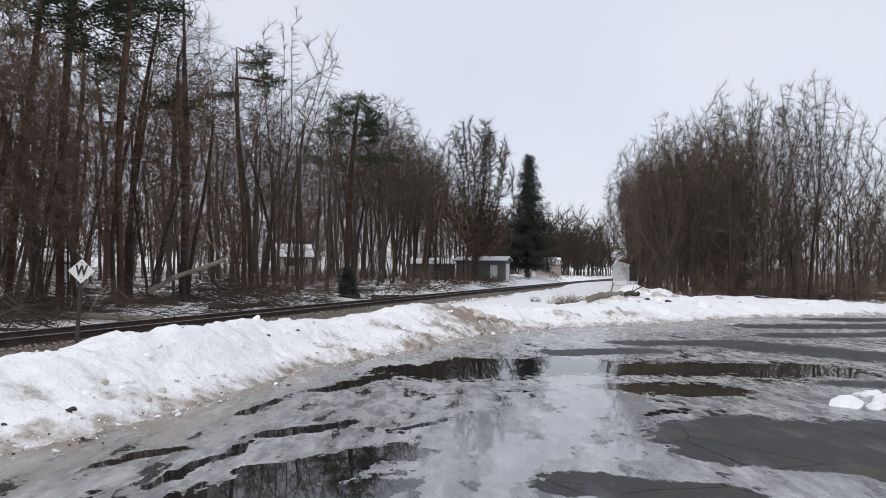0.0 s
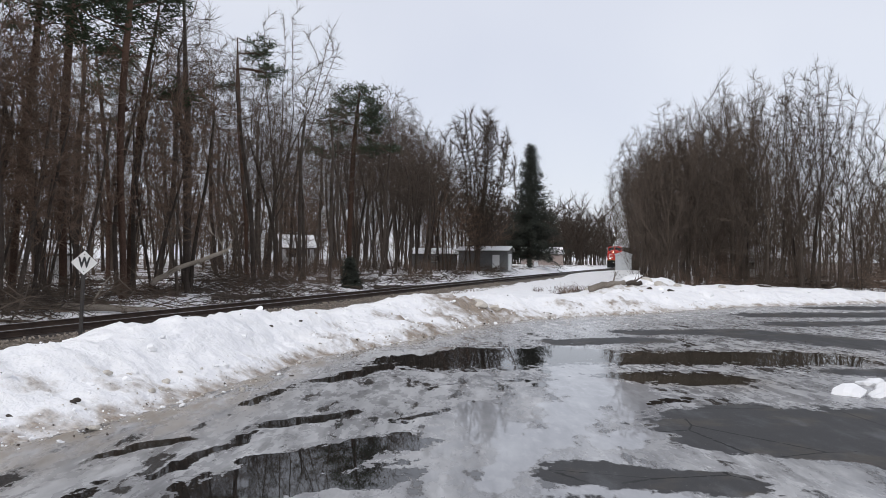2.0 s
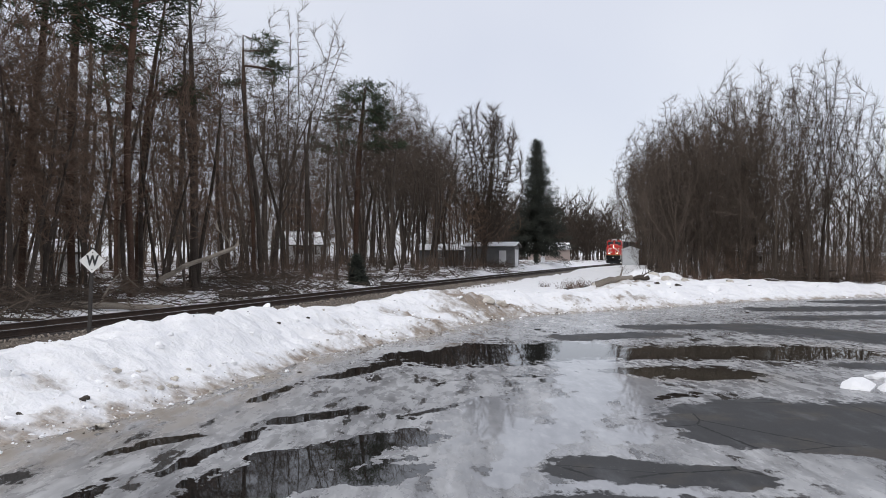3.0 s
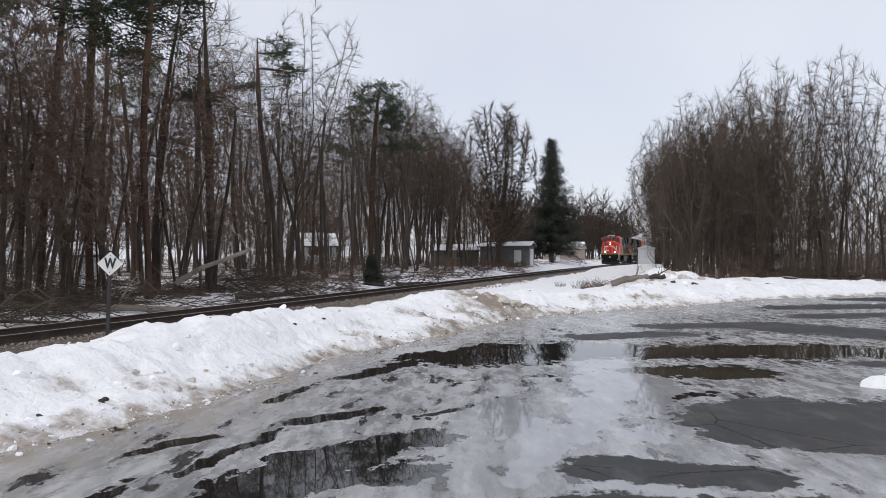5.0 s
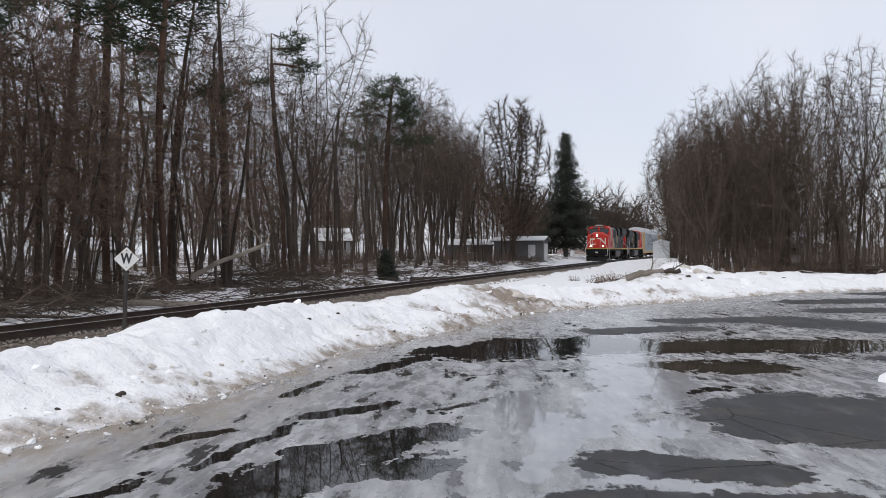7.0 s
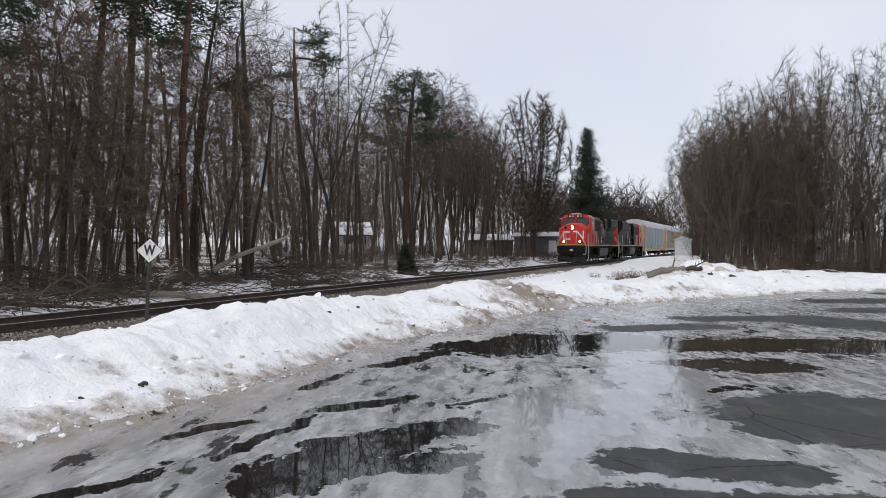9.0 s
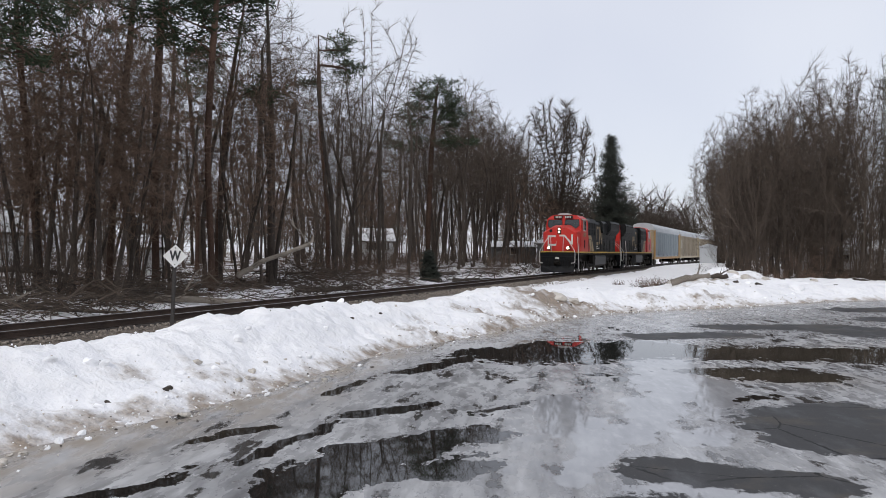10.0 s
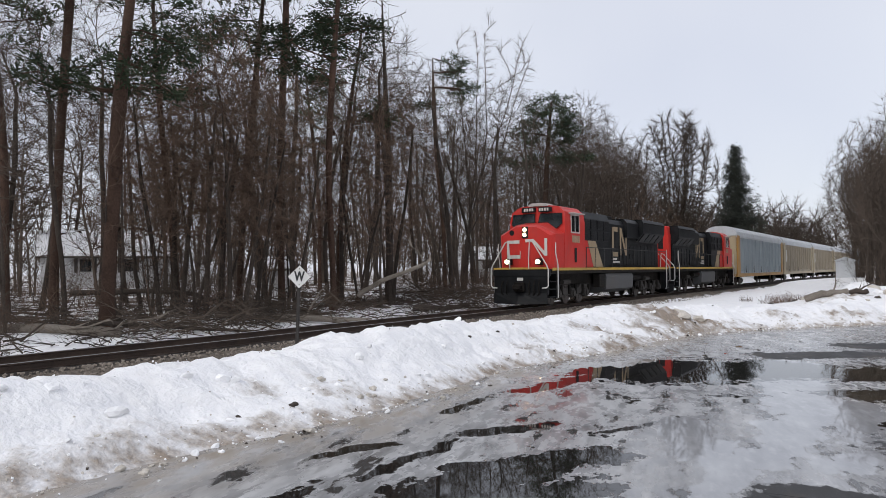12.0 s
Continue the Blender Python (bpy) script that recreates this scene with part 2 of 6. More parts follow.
def sheet(name, xs, ys, zf, mat, attrs=None, keep=None):
    X, Y = np.meshgrid(xs, ys)
    Z = zf(X, Y)
    nx, ny = len(xs), len(ys)
    me = bpy.data.meshes.new(name)
    i = np.arange(nx * ny).reshape(ny, nx)
    q = np.stack([i[:-1, :-1], i[:-1, 1:], i[1:, 1:], i[1:, :-1]], -1).reshape(-1, 4)
    if keep is not None:
        ok = keep(X, Y)
        q = q[ok.reshape(-1)[q].any(1)]
    me.vertices.add(nx * ny)
    me.vertices.foreach_set("co", np.stack([X, Y, Z], -1).reshape(-1))
    me.loops.add(len(q) * 4)
    me.loops.foreach_set("vertex_index", q.reshape(-1))
    me.polygons.add(len(q))
    me.polygons.foreach_set("loop_start", np.arange(len(q)) * 4)
    me.polygons.foreach_set("use_smooth", np.ones(len(q), bool))
    me.update(calc_edges=True)
    for key, fn in (attrs or {}).items():
        me.attributes.new(key, "FLOAT", "POINT").data.foreach_set("value", fn(X, Y).reshape(-1).astype(np.float32))
    me.materials.append(mat)
    return new(name, me)


def snow_dirt(x, y):
    """Road grit in the ploughed snow: by the lot's edge and in patches."""
    d, along = edge_distance(x, y)
    grit = 0.66 * (1 - smooth(d, 0.05, 0.75 + 0.7 * (1 - smooth(y, 8.5, 13)))) * (d > -2)
    for cx, cy, rx, ry, k in ((-5.0, 12.8, 0.9, 0.5, 0.5), (-6.2, 11.6, 0.7, 0.5, 0.45), (1.0, 29.6, 2.2, 1.3, 0.95), (-0.9, 25.2, 1.6, 0.9, 0.95), (0.1, 27.6, 1.4, 0.9, 0.6), (-2.7, 22.0, 1.4, 0.5, 0.4),
                              (-3.6, 17.0, 1.2, 0.4, 0.3), (10.5, 46.0, 2.4, 0.8, 0.9), (13.5, 47.6, 1.0, 0.7, 0.6), (2.2, 30.9, 1.0, 0.7, 0.9), (-2.7, 20.6, 0.8, 0.5, 0.6), (3.5, 31.9, 1.6, 0.6, 0.6), (5.4, 34.0, 1.3, 0.6, 0.6), (8.4, 36.0, 2.2, 0.6, 0.6), (-5.35, 10.9, 0.5, 0.3, 0.6), (-4.75, 12.3, 0.4, 0.25, 0.6), (21, 52, 4, 1.5, 0.4), (31, 56, 3, 1.4, 0.5)):
        grit = np.maximum(grit, k * bump_at(x, y, cx, cy, rx, ry, 0.6))
    return grit


def litter_map(x, y):
    """Leaf litter under the trees: beyond the railway and under the grove."""
    lat, a = lat_of(x, y)
    left = 0.50 * smooth(lat, 4.0, 9.0)
    right = 0.7 * smooth(x - 0.30 * y, 0.5, 4.0) * smooth(y + 0.10 * x, 54.5, 58.5)
    return np.maximum(left, right)


def bed_map(x, y):
    lat, a = lat_of(x, y)
    return 1 - smooth(np.abs(lat - 0.25 + 0.3 * fbm(x, y, 0.8, 3, 91)), 2.0, 2.9)


def ground_material():
    m, n, l, b = material("winter_ground")
    co = n.new("ShaderNodeTexCoord").outputs["Object"]
    fine, mid, big = noise_fac(n, l, 14, 6, co), noise_fac(n, l, 2.2, 6, co), noise_fac(n, l, 0.5, 4, co)
    snow = ramp(n, l, mid, [(0.3, (0.85, 0.85, 0.87)), (0.7, (0.95, 0.945, 0.94))])
    grit_col = ramp(n, l, fine, [(0.3, (0.11, 0.076, 0.048)), (0.7, (0.37, 0.285, 0.205))])
    speck = span(n, l, fine, 0.60, 0.72)
    grit = math_node(n, l, "ADD", attribute(n, "grit"), math_node(n, l, "MULTIPLY", math_node(n, l, "SUBTRACT", mid, 0.5), 1.8))
    grit = span(n, l, grit, 0.22, 0.9)
    wash = math_node(n, l, "MULTIPLY", span(n, l, big, 0.52, 0.75), 0.13)
    col = mixed(n, l, wash, snow, (0.55, 0.49, 0.42))
    col = mixed(n, l, math_node(n, l, "MULTIPLY", speck, math_node(n, l, "ADD", grit, 0.03), clamp=True), col, (0.09, 0.07, 0.055))
    col = mixed(n, l, math_node(n, l, "MULTIPLY", grit, 0.9), col, grit_col)
    leaf_tex = noise_fac(n, l, 9, 8, co, 0.75)
    leaf = ramp(n, l, leaf_tex, [(0.3, (0.045, 0.032, 0.024)), (0.55, (0.13, 0.09, 0.062)), (0.75, (0.22, 0.16, 0.115))])
    patch = math_node(n, l, "ADD", attribute(n, "litter"), math_node(n, l, "MULTIPLY", math_node(n, l, "SUBTRACT", noise_fac(n, l, 0.55, 8, co, 0.68), 0.5), 2.4))
    col = mixed(n, l, span(n, l, patch, 0.42, 0.56), col, leaf)
    stone = ramp(n, l, noise_fac(n, l, 16, 3, co), [(0.3, (0.05, 0.04, 0.032)), (0.7, (0.22, 0.185, 0.15))])
    stone = mixed(n, l, span(n, l, attribute(n, "fouled"), 0.2, 0.8), stone, (0.03, 0.024, 0.02))
    bed = span(n, l, math_node(n, l, "ADD", attribute(n, "bed"), math_node(n, l, "MULTIPLY", math_node(n, l, "SUBTRACT", mid, 0.5), 0.9)), 0.4, 0.6)
    col = mixed(n, l, bed, col, stone)
    l.new(col, b.inputs["Base Color"])
    b.inputs["Roughness"].default_value = 0.75
    b.inputs["Specular IOR Level"].default_value = 0.25
    rel = math_node(n, l, "ADD", math_node(n, l, "MULTIPLY", noise_fac(n, l, 1.1, 7, co, 0.55), 0.9), math_node(n, l, "MULTIPLY", fine, 0.06))
    bumped(n, l, b, rel, 0.9, 0.38)
    return m


GROUND = ground_material()
gx = steps((-900, -200, 70), (-200, -60, 8), (-60, -16, 0.7), (-16, 12, 0.14), (12, 40, 0.35), (40, 120, 2.5), (120, 300, 15), (300, 900, 75))
gy = steps((-300, -20, 40), (-20, 4, 2), (4, 36, 0.14), (36, 66, 0.3), (66, 130, 1.2), (130, 320, 8), (320, 1500, 90))
ground = sheet("ground", gx, gy, ground_height, GROUND, {"grit": snow_dirt, "litter": litter_map, "bed": bed_map, "fouled": lambda x, y: 1 - smooth(np.abs(lat_of(x, y)[0]), 1.3, 1.7)})
tagged(ground, "snow-covered winter ground with dirty ploughed banks and leaf litter", "ground", kind="structure")


# ---------- the parking lot: asphalt under ice and meltwater ----------
def streak(x, y, x0, y0, x1, y1, w):
    """1 on a line from one plan point to another, falling off over w."""
    dx, dy = x1 - x0, y1 - y0
    t = np.clip(((x - x0) * dx + (y - y0) * dy) / (dx * dx + dy * dy), 0, 1)
    return np.exp(-((x - x0 - t * dx) ** 2 + (y - y0 - t * dy) ** 2) / w ** 2)


def painted(x, y, lines):
    v = np.zeros(np.shape(x))
    for x0, y0, x1, y1, w, k in lines:
        v = np.maximum(v, k * streak(x, y, x0, y0, x1, y1, w))
    return v


def water_map(x, y):
    """Clear meltwater over dark asphalt: pools and long wheel ruts."""
    x, y = x + 0.16 * fbm(x, y, 1.1, 4, 201), y + 0.7 * fbm(x, y, 0.9, 4, 211)
    return painted(x, y, ((-0.1, 19.2, 2.6, 19.6, 2.1, 1.2), (1.6, 17.4, 2.3, 18.6, 0.55, 0.6), (5.0, 19.3, 8.9, 19.2, 1.5, 1.1), (3.9, 16.2, 5.3, 15.8, 1.0, 1.0), (-3.14, 12.8, -2.85, 14.4, 0.17, 1.0), (-2.45, 11.0, -1.5, 11.9, 0.26, 1.1),
                          (-1.9, 8.9, -0.65, 10.1, 0.5, 1.1), (-2.3, 8.0, -0.8, 8.6, 0.55, 1.1), (-4.13, 9.3, -3.33, 10.3, 0.17, 0.95), (-3.15, 8.2, -2.65, 10.4, 0.13, 0.95), (-2.45, 15.3, -1.25, 17.5, 0.30, 0.9), (-1.25, 18.7, -0.3, 20.2, 0.38, 0.9),
                          (-0.7, 11.4, 0.1, 12.9, 0.20, 0.62), (1.2, 15.6, 2.0, 15.7, 0.4, 0.55), (-0.3, 14.2, 0.3, 15.4, 0.16, 0.55), (3.4, 12.9, 4.2, 13.6, 0.2, 0.7), (-4.6, 6.6, -3.6, 8.0, 0.2, 0.8), (-1.2, 4.5, 0.2, 6.8, 0.6, 0.9)))


def sheen_map(x, y):
    """Meltwater standing on pale ice."""
    x, y = x + 0.3 * fbm(x, y, 0.9, 4, 241), y + 0.8 * fbm(x, y, 0.7, 4, 251)
    return painted(x, y, ((3.1, 21.0, 3.7, 20.2, 1.0, 1.0), (3.0, 18.6, 2.7, 13.6, 0.8, 1.0), (2.6, 13.8, 1.35, 10.3, 0.5, 0.9), (1.25, 10.3, 0.6, 8.2, 0.35, 0.8), (0.6, 12.8, 0.75, 10.2, 0.55, 0.9), (3.4, 15.0, 3.0, 12.2, 0.6, 0.8), (3.1, 11.8, 2.3, 10.3, 0.5, 0.7), (0.8, 7.2, 2.2, 8.0, 0.5, 0.8)))


def bare_map(x, y):
    x, y = x + 0.5 * fbm(x, y, 0.6, 4, 221), y + 0.6 * fbm(x, y, 0.6, 4, 231)
    return painted(x, y, ((4.0, 11.5, 6.2, 10.9, 1.25, 1.2), (4.9, 12.3, 6.4, 10.9, 1.0, 1.1), (3.6, 10.4, 5.4, 9.8, 0.7, 1.1), (6.4, 11.6, 9.5, 10.4, 1.5, 1.0), (1.5, 8.5, 3.0, 8.4, 0.55, 1.0), (1.2, 7.2, 3.4, 7.2, 0.6, 0.9), (3.7, 22.8, 6.2, 23.4, 1.0, 1.0), (6.5, 25.9, 9.9, 26.6, 1.2, 1.0),
                          (9.8, 25.8, 13.5, 21.3, 1.7, 1.0), (13, 29.5, 19, 31, 1.4, 0.9), (8.7, 17.0, 11, 16.2, 0.8, 0.9), (14, 34.5, 30, 37, 2.0, 0.85), (13, 18.6, 22, 17, 1.6, 1.0), (11, 14, 18, 11, 2.4, 1.0), (2.5, 4, 8, 5, 2.0, 1.0), (20, 40, 40, 42, 2.0, 0.9)))


def lot_material():
    m, n, l, b = material("icy_asphalt")
    co = n.new("ShaderNodeTexCoord").outputs["Object"]

    def drawn(turn, wide, long):
        """Coordinates drawn out along a heading."""
        t = n.new("ShaderNodeMapping")
        t.inputs["Rotation"].default_value[2] = radians(turn)
        t.inputs["Scale"].default_value = (wide, long, 1.0)
        l.new(co, t.inputs["Vector"])
        return t.outputs["Vector"]

    def off(fac, k):
        return math_node(n, l, "MULTIPLY", math_node(n, l, "SUBTRACT", fac, 0.5), k)

    def add(*v):
        r = v[0]
        for q in v[1:]:
            r = math_node(n, l, "ADD", r, q)
        return r

    def mul(p, q):
        return math_node(n, l, "MULTIPLY", p, q)

    def inv(p):
        return math_node(n, l, "SUBTRACT", 1.0, p)
    st, rut = drawn(22, 1.0, 0.38), drawn(26, 1.0, 0.16)
    broad, mid, small = noise_fac(n, l, 0.7, 5, st, 0.6), noise_fac(n, l, 2.6, 6, st, 0.6), noise_fac(n, l, 7.0, 5, st, 0.6)
    lines, fine, grain = noise_fac(n, l, 2.2, 6, rut, 0.6), noise_fac(n, l, 11, 5, co), noise_fac(n, l, 90, 3, co)
    rag = noise_fac(n, l, 2.4, 7, co, 0.66)
    edge = add(off(mid, 0.7), off(small, 0.8), off(lines, 0.5), off(rag, 1.3))
    water = span(n, l, add(attribute(n, "water"), edge), 0.44, 0.485)
    sheen = span(n, l, add(attribute(n, "sheen"), off(mid, 0.9), off(small, 0.7), off(broad, 0.4), off(rag, 0.9)), 0.42, 0.46)
    # small worn-through flecks drawn out along the ruts
    fleck = inv(span(n, l, add(mul(lines, 0.45), mul(mid, 0.3), mul(rag, 0.25)), 0.435, 0.46))
    bare = span(n, l, add(attribute(n, "bare"), off(mid, 0.6), off(small, 0.5), off(broad, 0.5), off(rag, 1.0)), 0.42, 0.50)
    # cracked, patched asphalt
    cell = n.new("ShaderNodeTexVoronoi")
    cell.feature = "DISTANCE_TO_EDGE"
    cell.inputs["Scale"].default_value = 0.55
    l.new(co, cell.inputs["Vector"])
    crack = mul(math_node(n, l, "LESS_THAN", add(cell.outputs["Distance"], off(fine, 0.05)), 0.007), span(n, l, noise_fac(n, l, 0.4, 3, co), 0.40, 0.5))
    asphalt = ramp(n, l, add(mul(grain, 0.5), mul(fine, 0.5)), [(0.34, (0.026, 0.026, 0.028)), (0.66, (0.072, 0.071, 0.071))])
    asphalt = mixed(n, l, span(n, l, noise_fac(n, l, 34, 2, co), 0.68, 0.74), asphalt, (0.20, 0.19, 0.17))
    asphalt = mixed(n, l, mul(span(n, l, noise_fac(n, l, 0.8, 6, co), 0.5, 0.62), 0.6), asphalt, (0.090, 0.078, 0.064))
    asphalt = mixed(n, l, mul(span(n, l, noise_fac(n, l, 1.6, 6, st, 0.65), 0.48, 0.72), 0.45), asphalt, (0.16, 0.165, 0.175))
    asphalt = mixed(n, l, crack, asphalt, (0.008, 0.008, 0.008))
    # ice: clear and grey where thin, white where it is rotten
    body = add(mul(broad, 0.35), mul(mid, 0.35), mul(lines, 0.30))
    ice = ramp(n, l, body, [(0.36, (0.11, 0.11, 0.113)), (0.45, (0.22, 0.22, 0.225)), (0.54, (0.35, 0.35, 0.352)), (0.66, (0.62, 0.62, 0.622))])
    ice = mixed(n, l, mul(span(n, l, small, 0.5, 0.72), 0.35), ice, (0.66, 0.655, 0.65))
    ice = mixed(n, l, mul(inv(span(n, l, noise_fac(n, l, 4.2, 6, rut, 0.6), 0.34, 0.50)), 0.45), ice, (0.10, 0.098, 0.095))
    silt = mul(attribute(n, "silt"), span(n, l, mid, 0.25, 0.7))
    ice = mixed(n, l, silt, ice, (0.27, 0.225, 0.175))
    wet_ice = mixed(n, l, 0.5, ice, (0.34, 0.345, 0.36))
    pool = mixed(n, l, attribute(n, "silt"), (0.016, 0.015, 0.014), (0.056, 0.048, 0.036))
    top = mixed(n, l, sheen, ice, wet_ice)
    top = mixed(n, l, mul(fleck, inv(sheen)), top, (0.06, 0.058, 0.056))
    top = mixed(n, l, bare, top, asphalt)
    l.new(mixed(n, l, water, top, pool), b.inputs["Base Color"])
    r_ice = add(0.10, mul(span(n, l, add(mul(mid, 0.6), mul(small, 0.4)), 0.38, 0.66), 0.42))
    r_bare = add(0.42, mul(fine, 0.35))
    smooth_ = math_node(n, l, "MAXIMUM", water, math_node(n, l, "MAXIMUM", mul(sheen, inv(bare)), mul(fleck, inv(bare))))
    r = n.new("ShaderNodeMix")
    l.new(bare, r.inputs[0]), l.new(r_ice, r.inputs[2]), l.new(r_bare, r.inputs[3])
    r2 = n.new("ShaderNodeMix")
    l.new(smooth_, r2.inputs[0]), l.new(r.outputs[0], r2.inputs[2])
    r2.inputs[3].default_value = 0.02
    l.new(r2.outputs[0], b.inputs["Roughness"])
    b.inputs["IOR"].default_value = 1.33
    dry = inv(smooth_)
    l.new(math_node(n, l, "SUBTRACT", 0.5, mul(mul(bare, dry), 0.25)), b.inputs["Specular IOR Level"])
    h = add(mul(grain, mul(bare, 0.12)), mul(add(mid, mul(small, 0.5), mul(fine, 0.12)), inv(mul(bare, 0.8))))
    bumped(n, l, b, mul(h, dry), 0.22, 0.025)
    return m


def silt_map(x, y):
    d, along = edge_distance(x, y)
    v = 0.95 * smooth(d, -1.2 - 1.2 * (1 - smooth(y, 11, 17)), -0.1)
    v = np.maximum(v, 0.85 * streak(x, y, 5.4, 19.4, 9.4, 19.4, 1.5))
    return np.maximum(v, 0.95 * streak(x, y, 4.0, 15.9, 5.4, 15.6, 0.9))


lx = steps((-10, 10, 0.16), (10, 70, 0.8))
ly = steps((-14, 5, 1.0), (5, 26, 0.16), (26, 56, 0.4))
lot = sheet("parking_lot", lx, ly, lambda x, y: 0 * x, lot_material(), {"water": water_map, "sheen": sheen_map, "bare": bare_map, "silt": silt_map}, keep=lambda x, y: edge_distance(x, y)[0] < 0.35)
tagged(lot, "asphalt parking lot under thin ice and meltwater puddles", "parking lot", kind="structure")


# ---------- railway ----------
RAIL_FROM, RAIL_TO = -40.0, 420.0


def rail_line(name, lat, parent):
    prof = [(-0.07, 0.0), (0.07, 0.0), (0.07, 0.012), (0.012, 0.03), (0.010, 0.12), (0.036, 0.135), (0.036, 0.165), (0.028, 0.172), (-0.028, 0.172), (-0.036, 0.165), (-0.036, 0.135), (-0.010, 0.12), (-0.012, 0.03), (-0.07, 0.012)]
    alongs = [RAIL_FROM + 4 * i for i in range(int((RAIL_TO - RAIL_FROM) / 4) + 1)]
    vs, fs, fm = [], [], []
    for a in alongs:
        for u, w in prof:
            q = on_track(a, lat + u)
            vs.append((q.x, q.y, RAIL_TOP - 0.172 + w))
    k = len(prof)
    for i in range(len(alongs) - 1):
        for j in range(k):
            fs.append((i * k + j, i * k + (j + 1) % k, (i + 1) * k + (j + 1) % k, (i + 1) * k + j))
            fm.append(1 if j in (6, 7, 8) else 0)
    return part(name, vs, fs, None, parent, "rust-brown steel rail with a worn bright head", mats=[STEEL_RUST, STEEL_BRIGHT], face_mats=fm)


railway = tagged(empty("railway"), "single railway track on dark ties and gravel ballast", "railway", kind="structure")
rail_line("rail", -0.753, railway)
rail_line("rail", 0.753, railway)
tie_shape = Shape().box(-0.11, -1.3, -0.17, 0.11, 1.3, 0.0, 0.012)
tie_ob = tie_shape.link("tie", TIE_WOOD, railway)
rng = random.Random(5)
for i in range(300):
    a = 2.0 + i * 0.52
    q = on_track(a)
    o = tie_ob if i == 0 else new("tie", tie_ob.data)
    o.parent = railway
    o.matrix_basis = pose(q.x, q.y, RAIL_TOP - 0.172 + rng.uniform(-0.012, 0.004), 0, 0, 90 - math.degrees(track_turn(a)) + rng.uniform(-1.2, 1.2))
rest = Shape()
for i in range(360):
    a = 2.0 + (300 + i) * 0.52
    q = on_track(a)
    rest.box(-0.11, -1.3, -0.17, 0.11, 1.3, 0.0, 0, pose(q.x, q.y, RAIL_TOP - 0.174, 0, 0, 90 - math.degrees(track_turn(a))))
tagged(rest.link("far_ties", TIE_WOOD, railway), kind="stuff")


# ---------- trees ----------
class Wood:
    """Fast builder for branches: tapered tubes."""
    def __init__(self, rng):
        self.v, self.f, self.rng = [], [], rng

    def tube(self, pts, radii, sides, join=None):
        """A tube that ends in a point; join: a vertex of the parent stem that its first ring shares."""
        o, n = len(self.v), len(pts)
        d = (pts[min(2, n - 1)] - pts[0]).normalized()
        u = d.orthogonal().normalized()
        rings = []
        for i, (p, r) in enumerate(zip(pts, radii)):
            if i == n - 1:
                self.v.append((p.x, p.y, p.z))
                break
            d = (pts[i + 1] - pts[max(0, i - 1)]).normalized()
            u = u - d * u.dot(d)
            u = u.normalized() if u.length > 1e-4 else d.orthogonal().normalized()
            w = d.cross(u)
            ring = []
            for j in range(sides):
                if i == 0 and j == 0 and join is not None:
                    ring.append(join)
                    continue
                q = p + (u * math.cos(6.2832 * j / sides) + w * math.sin(6.2832 * j / sides)) * r
                ring.append(len(self.v))
                self.v.append((q.x, q.y, q.z))
            rings.append(ring)
        for a, b in zip(rings, rings[1:]):
            for j in range(sides):
                k = (j + 1) % sides
                self.f.append((a[j], a[k], b[k], b[j]))
        tip, a = len(self.v) - 1, rings[-1]
        for j in range(sides):
            self.f.append((a[j], a[(j + 1) % sides], tip))
        return rings

    def curve(self, start, way, length, n, wobble, lift=0.0):
        pts, d = [start], way.normalized()
        for i in range(n):
            d = (d + Vector((self.rng.gauss(0, wobble), self.rng.gauss(0, wobble), self.rng.gauss(0, wobble) + lift))).normalized()
            pts.append(pts[-1] + d * (length / n))
        return pts


def at_fraction(pts, t):
    k = min(len(pts) - 2, int(t * (len(pts) - 1)))
    f = t * (len(pts) - 1) - k
    return pts[k].lerp(pts[k + 1], f), (pts[k + 1] - pts[k]).normalized()


def sideways(rng, axis, angle, turn):
    u = axis.orthogonal().normalized()
    w = axis.cross(u)
    side = u * math.cos(turn) + w * math.sin(turn)
    return (axis * math.cos(angle) + side * math.sin(angle)).normalized()


def crown_points(seed, count, blobs, fill=0.45):
    """Random points in some ellipsoids (x, y, z, rx, ry, rz), denser to the outside."""
    r = np.random.RandomState(seed)
    size = np.array([b[3] * b[4] * b[5] for b in blobs]) ** 0.8
    pick = r.choice(len(blobs), count, p=size / size.sum())
    d = r.normal(size=(count, 3))
    d /= np.linalg.norm(d, axis=1)[:, None]
    b = np.array(blobs, float)[pick]
    return b[:, :3] + d * (r.rand(count) ** fill)[:, None] * b[:, 3:]


